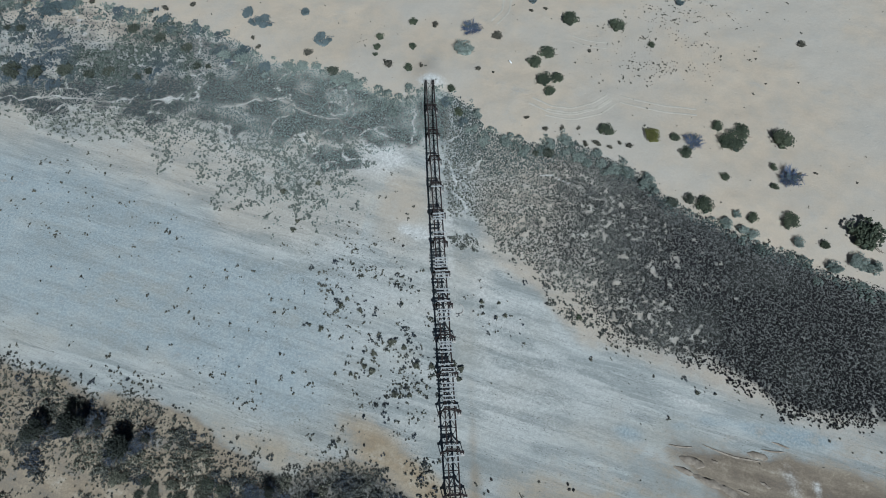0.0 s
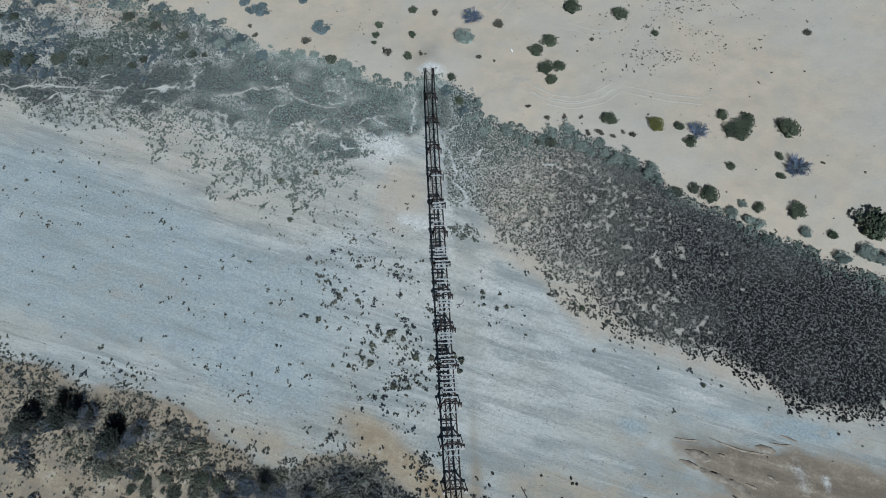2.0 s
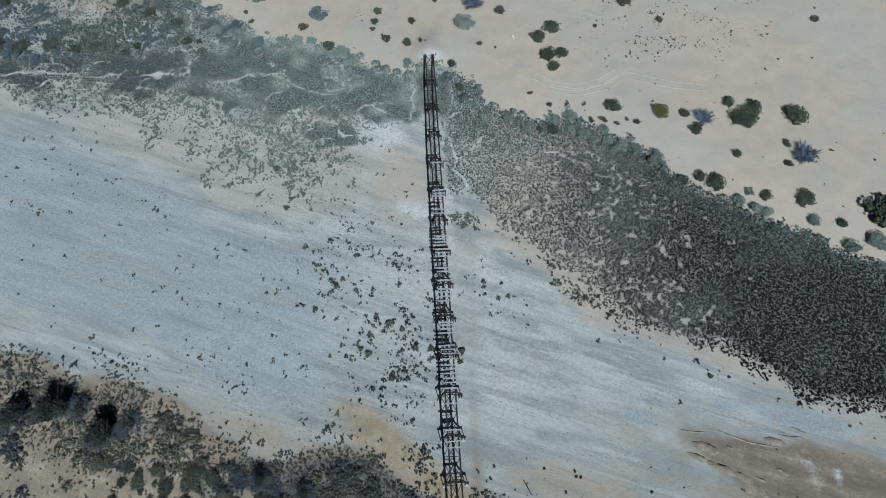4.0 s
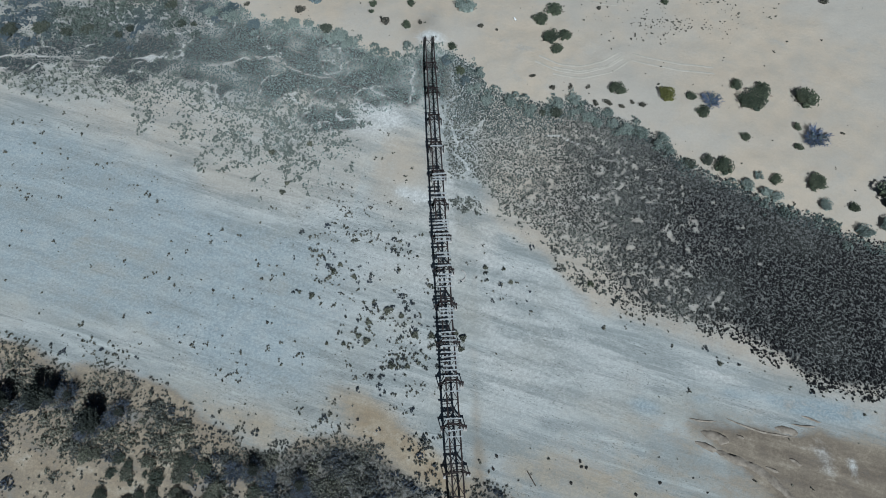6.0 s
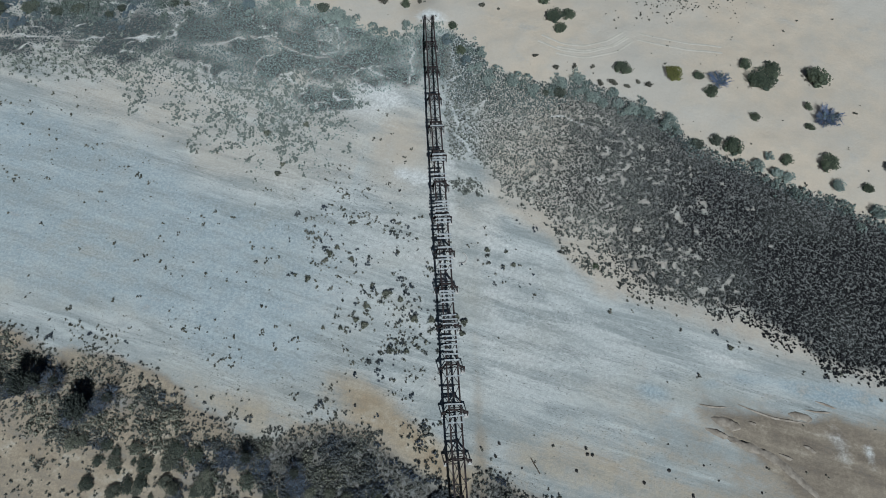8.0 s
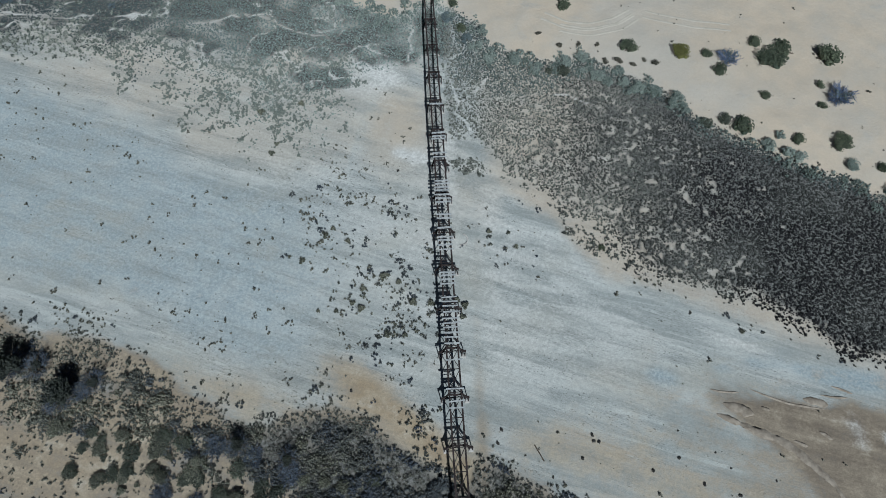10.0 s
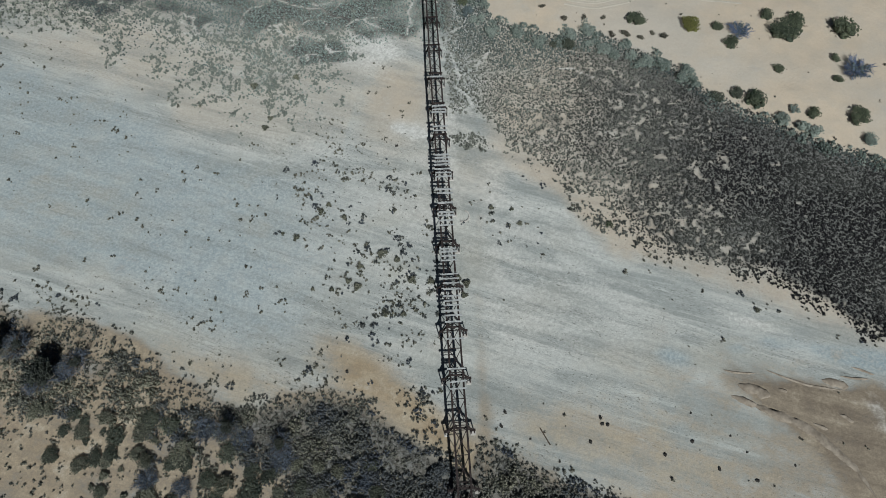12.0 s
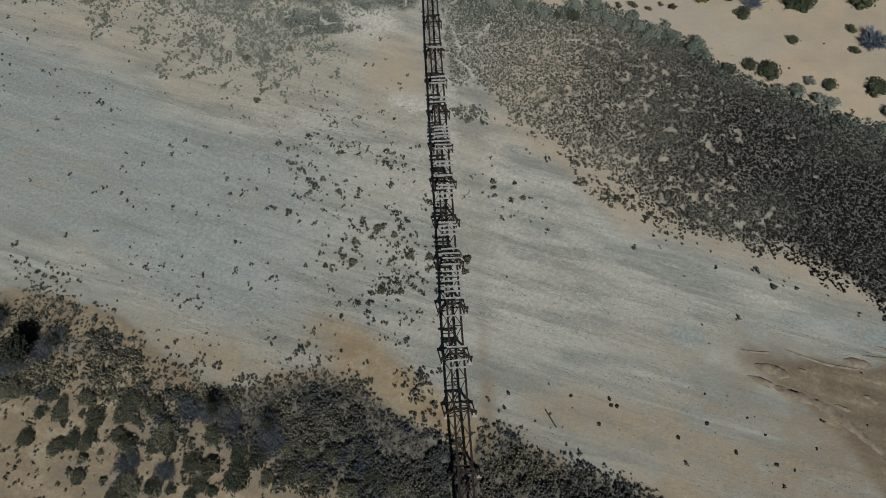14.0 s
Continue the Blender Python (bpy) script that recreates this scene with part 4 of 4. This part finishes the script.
def scatter(x0, x1, y0, y1, cell, seed, rule):
    """Jittered points of the box; rule(x, y) gives chance, radius and tint."""
    rng = np.random.RandomState(seed)
    X, Y = np.meshgrid(np.arange(x0, x1, cell), np.arange(y0, y1, cell))
    x = X.ravel() + (rng.rand(X.size) - 0.5) * cell * 1.3
    y = Y.ravel() + (rng.rand(X.size) - 0.5) * cell * 1.3
    chance, radius, tint = rule(x, y, rng)
    for line, width in PATHS:
        chance = chance * (1 - 0.92 * np.exp(-(along(x, y, line, 1.8) / (width * 0.62)) ** 4))
    keep = rng.rand(len(x)) < chance
    return np.stack([x, y, radius, tint], 1)[keep]


def east_rule(x, y, rng):
    e, b = dune_edge(x) - y, y - low_edge(x)
    c = y - core_edge(x) + 3.0 * (lattice(x, y, 5.0, 35) - 0.5) + 2.0 * (lattice(x, y, 1.6, 36) - 0.5)
    core, fine = step(c, -0.8, 1.5), step(9.0 - e, 0, 7.0)
    dense = east_cover(x, y, e, c) * core
    loose = step(lattice(x, y, 1.3, 37) * 0.55 + lattice(x, y, 4.5, 39) * 0.45, 0.46, 0.62) * step(b + 2.0 * (lattice(x, y, 3.0, 40) - 0.5), -0.8, 1.0) * (1 - core) * (0.45 + 0.3 * step(3.5 - b, 0, 3)) + 0.9 * step(spot(x, y, 4.0, 49.3, 3.6, 1.5, -22) + 0.4 * (lattice(x, y, 1.4, 37) - 0.5), 0.35, 0.6)
    r = np.where(core > 0.5, 0.105 + 0.19 * rng.rand(len(x)) ** 1.9, 0.09 + 0.30 * rng.rand(len(x)) ** 2.2) * (1 - 0.15 * fine)
    # The eastward darkening is partly lens falloff put into the leaf colour.
    tint = np.clip(lattice(x, y, 7, 33) * 0.6 * step(x, 0, 20) + 0.25 * (slant(x, y, 3.0, 42) - 0.5) + 0.85 * step(x, 4, 60) - 0.1, 0, 1)
    return np.maximum(dense, loose) * step(e, -0.3, 0.8) * step(x, -0.4, 0.8), r, tint


def west_rule(x, y, rng):
    e, b = dune_edge(x) - y, y - low_edge(x)
    inside = carpet(x, y)
    gaps = lattice(x, y, 0.9, 41) * 0.6 + lattice(x, y, 2.4, 44) * 0.4
    ragged = b + 6.0 * (lattice(x, y, 5.0, 45) - 0.5)
    loose = step(gaps, 0.45, 0.58) * step(ragged, -1.0, 5.0) * (0.25 + 0.5 * step(ragged, 4.0, 14.0))
    chance = np.maximum(inside, loose) * (1 - 0.9 * cracks(x, y)) * step(e, -0.5, 1.0) * step(2.5 - x, 0, 3.0) * (1 - 0.7 * step(-x, 38, 58) * step(y, 82, 87))
    return chance, 0.115 + 0.11 * rng.rand(len(x)) ** 1.5, np.clip(0.05 + 0.9 * step(-x, 22, 62) + 0.4 * (lattice(x, y, 9, 43) - 0.5), 0, 1)


def fringe_rule(x, y, rng):
    e = dune_edge(x) - y + 2.0 * (lattice(x, y, 3.0, 84) - 0.5)
    width = np.interp(x, [0, 5, 9, 16, 30, 60, 90], [17.0, 14.0, 10.0, 6.5, 5.0, 3.5, 2.5])
    return step(x, 0.5, 3.0) * step(e, -0.2, 1.0) * step(width - e, 0.0, 2.5) * 0.9, 0.12 + 0.12 * rng.rand(len(x)) ** 1.5, 0.5 + 0.5 * lattice(x, y, 6, 85)


def south_rule(x, y, rng):
    s, q = south_edge(x) - y, y - sand_edge(x)
    gaps = lattice(x, y, 0.9, 51) * 0.3 + lattice(x, y, 2.2, 54) * 0.4 + lattice(x, y, 5.0, 52) * 0.3
    ragged = s + (2.5 - 1.2 * step(x, -24, -14)) * (lattice(x, y, 3.0, 55) - 0.5)
    core = step(ragged, 0.0, 3.5 - 2.0 * step(x, -24, -14))
    chance = step(gaps + 0.40 * core, 0.42, 0.54) * step(ragged, -1.0, 0.8) * (0.12 + 0.88 * step(q, -2.0, 1.5)) * (1 - 0.3 * step(-x, 24, 34) * step(5 - ragged, 0, 4))
    chance = chance * (1 - np.exp(-((x - 2.6) / 0.9) ** 2)) * (1 - 0.9 * np.exp(-((x - 4.9) / 0.35) ** 2))
    r = 0.10 + 0.20 * rng.rand(len(x)) ** 1.6
    return chance * (0.78 - 0.1 * core), r, lattice(x, y, 5, 53) * 0.9


def clump_rule(x, y, rng):
    e, b = dune_edge(x) - y, y - low_edge(x)
    ragged = b + 5.0 * (lattice(x, y, 5.0, 45) - 0.5)
    gaps = lattice(x, y, 1.3, 46) * 0.55 + lattice(x, y, 4.0, 47) * 0.45
    west = step(-x, 45, 66)
    core = step(ragged, 1.0, 9.0)
    chance = step(gaps + 0.10 * core + 0.36 * west, 0.42, 0.56) * step(ragged, -2.0, 2.5) * step(e, 1.0, 3.0) * step(1.5 - x, 0, 3.0)
    chance = chance * (0.45 + 0.35 * core + 0.2 * west) * (1 - 0.85 * spot(x, y, -6, 62, 5, 7)) * (1 - 0.85 * spot(x, y, -10.5, 67.5, 6, 2.2, -20))
    r = 0.11 + 0.36 * rng.rand(len(x)) ** 2.4
    return chance * (1 - 0.92 * carpet(x, y)), r, np.clip(0.8 - 0.9 * west + 0.5 * (lattice(x, y, 9, 43) - 0.5), 0, 1)


def thicket_rule(x, y, rng):
    e = dune_edge(x) - y
    lumps = lattice(x, y, 3.2, 76) * 0.6 + lattice(x, y, 9, 79) * 0.4
    return step(-x, 36, 56) * step(y, 81.5, 85.5) * step(e, -2.0, 1.5) * step(lumps, 0.36, 0.52) * 0.85, 0.32 + 0.75 * rng.rand(len(x)) ** 1.8, np.clip(lattice(x, y, 7, 78) * 1.8 - 0.4, 0, 1)


def bed_clump_rule(x, y, rng):
    b, s = low_edge(x) - y, y - south_edge(x)
    inside = step(b, 0.0, 2.0) * step(s, 0.0, 2.0)
    lumps = step(lattice(x, y, 2.2, 64), 0.40, 0.70)
    patch = 0.85 * spot(x, y, -7.0, 26.5, 4.2, 8.5) + 0.7 * spot(x, y, -3.6, 13.6, 4.2, 1.7, -48) + 0.6 * spot(x, y, -14, 42, 7, 5) + 0.30 * spot(x, y, 10, 37, 5, 4) + 0.45 * step(3.0 - b, 0, 3) * step(x, 8, 16) + 0.35 * step(3.5 - s, 0, 3.5) * step(-x, -3, 5)
    return inside * patch * (0.1 + lumps), 0.14 + 0.34 * rng.rand(len(x)) ** 1.8, rng.rand(len(x))


def heap_rule(x, y, rng):
    s, q = south_edge(x) - y, y - sand_edge(x)
    lumps = lattice(x, y, 2.6, 57) * 0.6 + lattice(x, y, 7.0, 58) * 0.4
    ragged = s + 2.5 * (lattice(x, y, 3.0, 55) - 0.5)
    chance = step(ragged, 0.2, 3.0 - 1.8 * step(x, -24, -14)) * step(lumps, 0.36 - 0.08 * step(x, -24, -14), 0.50) * (0.1 + 0.9 * step(q, -2.0, 1.0)) * (1 - np.exp(-((x - 2.9) / 1.3) ** 2))
    chance = chance * (1 - 0.45 * step(-x, 24, 34) * step(5 - ragged, 0, 4))
    return (0.62 + 0.08 * step(x, -30, -12)) * chance, 0.25 + 0.75 * rng.rand(len(x)) ** 1.7 * step(ragged, 0.0, 4.0), np.clip(lattice(x, y, 3.5, 59) * 1.6 - 0.4, 0, 1)


def bed_rule(x, y, rng):
    b, s = low_edge(x) - y, y - south_edge(x)
    inside = step(b, -0.5, 1.0) * step(s, -0.5, 1.0)
    clusters = step(lattice(x, y, 2.2, 61) * 0.6 + lattice(x, y, 7, 62) * 0.4, 0.42, 0.62)
    patch = 1.0 * spot(x, y, -7.0, 26, 5, 9) + 0.9 * spot(x, y, -3.6, 13.6, 4.6, 2.0, -48) + 0.75 * spot(x, y, -15, 44, 9, 8) + 0.16 * spot(x, y, 9, 38, 7, 5) + 0.22 * step(4.0 - b, 0, 4.0) * step(x, 5, 15) + 0.16 * step(5 - s, 0, 5) * step(-x, -4, 4)
    patch = patch + 0.10 * spot(x, y, -62, 54, 26, 9) + 0.4 * spot(x, y, -36, 22.5, 18, 3.5, -12) + 0.25 * spot(x, y, -35, 25, 22, 5) * step(lattice(x, y, 2.5, 63), 0.5, 0.8) + 0.05 * spot(x, y, -38, 24, 25, 5) + 0.07 * spot(x, y, 12, 9, 12, 4) + 0.16 * step(slant(x, y, 1.1, 65), 0.62, 0.8) * step(-x, -2, 8)
    return inside * (patch * (0.08 + clusters) + 0.02), 0.05 + 0.23 * rng.rand(len(x)) ** 2.2 * (0.3 + clusters), rng.rand(len(x))


def saltbush_rule(x, y, rng):
    e, b = dune_edge(x) - y, y - low_edge(x)
    edge = step(5.0 - e, 0, 3.5) * step(e, -1.8, 0.2)
    clusters = step(lattice(x, y, 3.0, 76) * 0.6 + lattice(x, y, 8, 77) * 0.4, 0.36, 0.58)
    return (0.8 - 0.3 * step(x, 0, 10)) * edge * (0.2 + 0.8 * clusters), 0.30 + 0.85 * rng.rand(len(x)) ** 1.8, lattice(x, y, 6, 78)


def dune_rule(x, y, rng):
    e = y - dune_edge(x)
    patch = 0.6 * spot(x, y, 44, 92, 9, 8) + 0.3 * spot(x, y, 52, 104, 12, 4) + 0.04 * step(4 - e, 0, 4) + 0.4 * spot(x, y, -16.3, 94.2, 1.6, 1.2) + 0.7 * spot(x, y, -17, 97.6, 3.6, 0.6, 4)
    return step(e, 0, 0.6) * (patch * (0.1 + step(lattice(x, y, 1.8, 71), 0.45, 0.75)) + 0.004), 0.09 + 0.18 * rng.rand(len(x)) ** 2.5, rng.rand(len(x))


def sw_rule(x, y, rng):
    q = sand_edge(x) - y
    return step(q, 0, 1) * step(-x, 5, 12) * (0.02 + 0.14 * step(lattice(x, y, 3, 81), 0.55, 0.75)), 0.09 + 0.22 * rng.rand(len(x)) ** 2.5, rng.rand(len(x))


scrub("samphire_scrub", scatter(-1, 104, 8, 84, 0.28, 1, east_rule), EAST_SCRUB, 5, "dense dark grey-brown low scrub with pale gaps", 2, 0.8, 0.19, 1.2)
scrub("grey_green_scrub", scatter(-104, 3, 50, 112, 0.30, 3, west_rule), WEST_SCRUB, 5, "low grey-green scrub crossed by pale animal paths", 4, 0.9, 0.2, 1.3)
scrub("river_scrub", scatter(-78, 48, -13, 36, 0.33, 5, south_rule), SOUTH_SCRUB, 10, "dark dry scrub along the south bank", 6, 0.9, 0.17, 1.15)
scrub("blue_grey_scrub", scatter(0, 104, 30, 84, 0.32, 25, fringe_rule), WEST_SCRUB, 6, "blue-grey low scrub along the foot of the sand", 26, 0.9, 0.2, 1.5)
scrub("bushy_scrub", scatter(-78, 48, -13, 36, 0.62, 17, heap_rule), BUSHY_SCRUB, 5, "rounded dark olive and grey bushes crowding the south bank", 18, 0.9, 0.15, 1.6)
scrub("clumpy_scrub", scatter(-104, 3, 46, 100, 0.42, 19, clump_rule), CLUMPY_SCRUB, 6, "grey-green clumps with pale sandy gaps above the riverbed", 20, 0.9, 0.19)
scrub("thicket", scatter(-104, -30, 78, 114, 0.86, 21, thicket_rule), THICKET, 4, "blue-grey and olive bushes crowding the sandy bank", 22, 0.9, 0.18)
scrub("riverbed_clumps", scatter(-60, 60, 4, 62, 0.75, 23, bed_clump_rule), BUSHY_SCRUB, 9, "small dark bushes scattered over the pale riverbed", 24)
scrub("riverbed_tufts", scatter(-95, 66, 0, 76, 0.55, 7, bed_rule), TUFT, 7, "scattered dark dry tufts on the riverbed", 8)
scrub("dune_tufts", scatter(-95, 98, 40, 116, 0.42, 9, dune_rule), TUFT, 4, "small dry tufts scattered over pale sand", 10)
scrub("bank_tufts", scatter(-70, -5, -12, 14, 0.5, 11, sw_rule), TUFT, 4, "small dry tufts on brown sand", 12)
scrub("saltbush_scrub", scatter(-104, 100, 36, 114, 1.0, 15, saltbush_rule), SALT_LEAF, 4, "pale grey-green saltbush clumps along the edge of the sand", 16)

# ---- small things ----
def stone_mesh(seed):
    bm = bmesh.new()
    bmesh.ops.create_icosphere(bm, subdivisions=2, radius=1.0)
    for v in bm.verts:
        n = noise.noise(v.co * 1.3 + Vector((seed * 7.1, 0, 0)))
        v.co = v.co * (0.8 + 0.55 * n + 0.25 * noise.noise(v.co * 3.7 + Vector((0, seed, 0))))
        v.co.z = v.co.z * 0.6 + 0.3
    me = bpy.data.meshes.new("stone")
    bm.to_mesh(me)
    bm.free()
    me.materials.append(STONE)
    return me


STONE_MESHES = [stone_mesh(k) for k in range(4)]
for k, (x, y, r) in enumerate(STONES):
    ob = tagged(new("stone", STONE_MESHES[k % 4]), "dark weathered stone lying on the dry silt", "stone", "dark stones on the riverbed")
    ob.matrix_world = pose(x, y, height_at(x, y) - 0.03, 0, 0, 47 * k) @ Matrix.Diagonal((r * 0.75, r * 0.95, r * 0.9, 1))


def swell(name, line, width, tall, label, group, steep=0.25):
    """A crusted swell of dried mud along a line: gentle on one flank, a crumbling lip on the other, thin at both ends."""
    p = np.array([(a[0] + (b[0] - a[0]) * k / 14, a[1] + (b[1] - a[1]) * k / 14) for a, b in zip(line, line[1:]) for k in range(14)] + [line[-1]])
    for _ in range(10):
        p[1:-1] = (p[:-2] + 2 * p[1:-1] + p[2:]) / 4
    d = np.gradient(p, axis=0)
    d /= np.linalg.norm(d, axis=1)[:, None]
    side = np.stack([-d[:, 1], d[:, 0]], 1)
    u = np.linspace(0, 1, len(p))
    taper = np.clip(np.minimum(u / 0.35, (1 - u) / 0.18), 0, 1) ** 0.6
    rows = []
    for w, h in ((-1.0, -0.10), (-0.7, 0.35), (-0.3, 0.8), (0.1, 1.0), (0.1 + steep, 0.95), (0.2 + 1.6 * steep, 0.35), (0.25 + 2.2 * steep, -0.10)):
        wob = 0.55 + 0.9 * lattice(p[:, 0] + 3 * w, p[:, 1], 0.5, 201)
        q = p + side * (w * width * taper * wob)[:, None]
        lift = np.where(h > 0, h * tall * (0.1 + 0.9 * taper) * (0.7 + 0.6 * lattice(q[:, 0], q[:, 1], 0.4, 202)), -0.05)
        rows.append(np.stack([q[:, 0], q[:, 1], height(q[:, 0], q[:, 1]) + lift], 1))
    v = np.stack(rows, 1)
    n, m = v.shape[:2]
    idx = np.arange(n * m).reshape(n, m)
    f = np.stack([idx[:-1, :-1], idx[1:, :-1], idx[1:, 1:], idx[:-1, 1:]], -1).reshape(-1, 4)
    me = raw_mesh(name, v.reshape(-1, 3), f)
    me.materials.append(MUD_CRUST)
    return tagged(new(name, me), label, "mud bank" if "bank" in name else "mud slab", group)


swell("mud_bank", [(47.0, 1.5), (45.6, 4.6), (44.5, 6.0), (43.5, 7.0), (42.3, 8.3), (40.7, 9.6), (38.9, 10.4), (37.1, 11.2), (35.6, 12.0)], 0.62, 0.17, "rounded crust of dried mud curving round a brown flat", "", 0.3)
for line, width, tall in (
        ([(34.4, 14.3), (36.2, 13.7), (38.0, 12.9)], 0.72, 0.19), ([(33.4, 13.0), (34.8, 12.4), (36.2, 11.8)], 0.5, 0.16),
        ([(42.0, 9.8), (42.8, 9.4), (43.6, 9.1)], 0.32, 0.15), ([(45.4, 10.8), (46.1, 10.4), (46.8, 9.9)], 0.30, 0.15),
        ([(39.0, 13.8), (39.5, 13.6), (40.0, 13.4)], 0.26, 0.14), ([(44.4, 14.8), (45.8, 14.5), (47.4, 14.0)], 0.6, 0.12)):
    swell("mud_slab", line, width, tall, "pale lens-shaped slab of dried mud on a brown flat", "mud slabs")
for line in ([(33.1, 16.1), (34.6, 15.7), (36.8, 15.6)], [(38.0, 16.1), (40.4, 15.0), (42.6, 14.2), (46.8, 13.5)], [(48.3, 16.4), (49.5, 16.0), (50.8, 15.4)], [(46.6, 15.3), (48.2, 15.0), (50.0, 14.9)]):
    swell("mud_ledge", line, 0.20, 0.10, "low crumbling ledge of dried mud across the flat", "mud ledges", 0.12)


def rut(line, offset):
    """One wheel's rut pressed into sand, with raised shoulders."""
    pts = []
    for a, b in zip(line, line[1:]):
        n = max(2, int(math.dist(a, b) / 0.4))
        pts += [(a[0] + (b[0] - a[0]) * k / n, a[1] + (b[1] - a[1]) * k / n) for k in range(n)]
    pts.append(line[-1])
    p = np.array(pts)
    for _ in range(6):
        p[1:-1] = (p[:-2] + 2 * p[1:-1] + p[2:]) / 4
    d = np.gradient(p, axis=0)
    d /= np.linalg.norm(d, axis=1)[:, None]
    side = np.stack([-d[:, 1], d[:, 0]], 1)
    rows = []
    for w, h in ((-0.24, -0.01), (-0.14, 0.028), (0.0, 0.006), (0.14, 0.028), (0.24, -0.01)):
        q = p + side * (offset + w)
        rows.append(np.stack([q[:, 0], q[:, 1], height(q[:, 0], q[:, 1]) + h], 1))
    v = np.stack(rows, 1)
    n = len(p)
    idx = np.arange(n * 5).reshape(n, 5)
    f = np.stack([idx[:-1, :-1], idx[1:, :-1], idx[1:, 1:], idx[:-1, 1:]], -1).reshape(-1, 4)
    me = raw_mesh("tyre_rut", v.reshape(-1, 3), f)
    me.materials.append(SAND_RUT)
    return me


TRACKS = [
    [(16.8, 79.6), (20.3, 77.6), (24.6, 77.0), (29.1, 78.4), (31.8, 80.3)],
    [(19.5, 76.9), (24.4, 75.9), (29.4, 77.1), (32.4, 79.4)],
    [(34.0, 80.0), (38.2, 78.5), (42.5, 77.4), (48, 76.8)],
    [(10.5, 100), (13.0, 103), (13.6, 107)],
    [(26, 96), (29, 94.5), (33, 93.8)],
]
for line in TRACKS:
    track = tagged(new("tyre_track"), "pair of tyre ruts curving across pale sand", "tyre track", "tyre tracks on the sand")
    for off in (-0.75, 0.75):
        part("rut", rut(line, off), None, track)


def make_log():
    a, b = Vector((10.9, 9.3, 0)), Vector((11.9, 7.4, 0))
    log = tagged(new("fallen_pole"), "thin broken timber pole lying on the silt", "pole")
    for n, (p, q, r) in enumerate(((a, b, 0.07), (a + (b - a) * 0.3, a + (b - a) * 0.3 + Vector((0.35, 0.12, 0.15)), 0.04))):
        bm = bmesh.new()
        za, zb = height_at(p.x, p.y) + 0.07, height_at(q.x, q.y) + 0.07
        bar(bm, (p.x, p.y, za), (q.x, q.y, zb + q.z), 2 * r, 2 * r)
        bmesh.ops.bevel(bm, geom=bm.edges[:], offset=r * 0.5, segments=2, affect="EDGES")
        part(("shaft", "branch_stub")[n], bm, STEM, log)


make_log()


def make_bottle():
    """An empty plastic container lying on its side."""
    x, y = 13.3, 89.1
    thing = tagged(new("plastic_container"), "white plastic container lying on pale sand", "container")
    thing.matrix_world = pose(x, y, height_at(x, y) + 0.16, 90, 0, 25)
    for name, r0, r1, z0, z1, m in (("body", 0.16, 0.16, -0.35, 0.28, PLASTIC), ("neck", 0.16, 0.06, 0.28, 0.38, PLASTIC), ("cap", 0.07, 0.07, 0.38, 0.44, PLASTIC)):
        bm = bmesh.new()
        bmesh.ops.create_cone(bm, cap_ends=True, segments=16, radius1=r0, radius2=r1, depth=z1 - z0)
        bmesh.ops.translate(bm, verts=bm.verts[:], vec=(0, 0, (z0 + z1) / 2))
        part(name, bm, m, thing)


make_bottle()


def make_ring():
    """The broken rim of a concrete ring, half buried."""
    x, y = 2.5, 37.4
    z = height_at(x, y)
    bm = bmesh.new()
    prof = [(0.78, -0.05), (0.80, 0.12), (0.95, 0.12), (0.98, -0.05)]
    rings = []
    for k in range(15):
        w = radians(-110 + k * 13)
        rings.append([bm.verts.new((r * math.cos(w), r * math.sin(w), h)) for r, h in prof])
    for p, q in zip(rings, rings[1:]):
        for i in range(3):
            bm.faces.new((p[i], q[i], q[i + 1], p[i + 1]))
    bm.faces.new(rings[0])
    bm.faces.new(rings[-1][::-1])
    bmesh.ops.recalc_face_normals(bm, faces=bm.faces[:])
    me = bpy.data.meshes.new("concrete_ring")
    bm.to_mesh(me)
    bm.free()
    me.materials.append(CONCRETE)
    tagged(new("concrete_ring", me), "broken concrete ring half buried in silt", "concrete ring").location = (x, y, z)


make_ring()


def make_abutment():
    u = BRIDGE_END + 0.3
    p = on_bridge(u, 0, 0)
    z = height_at(p.x, p.y)
    bm = bmesh.new()
    for dx, w, h in ((-0.72, 0.7, 0.5), (0.72, 0.75, 0.46), (0.0, 0.9, 0.3)):
        bar(bm, (dx - w / 2, 0.05 * dx, z + h / 2 - 0.2), (dx + w / 2, -0.05 * dx, z + h / 2 - 0.2), 0.6, h + 0.3)
    bmesh.ops.bevel(bm, geom=bm.edges[:], offset=0.05, segments=1, affect="EDGES")
    me = bpy.data.meshes.new("abutment")
    bm.to_mesh(me)
    bm.free()
    me.materials.append(CONCRETE)
    ob = tagged(new("abutment", me), "crumbled pale concrete abutment at the end of the bridge", "abutment")
    ob.matrix_world = pose(p.x, p.y, 0, 0, 0, math.degrees(math.atan2(AXIS.y, AXIS.x)) - 90)


make_abutment()
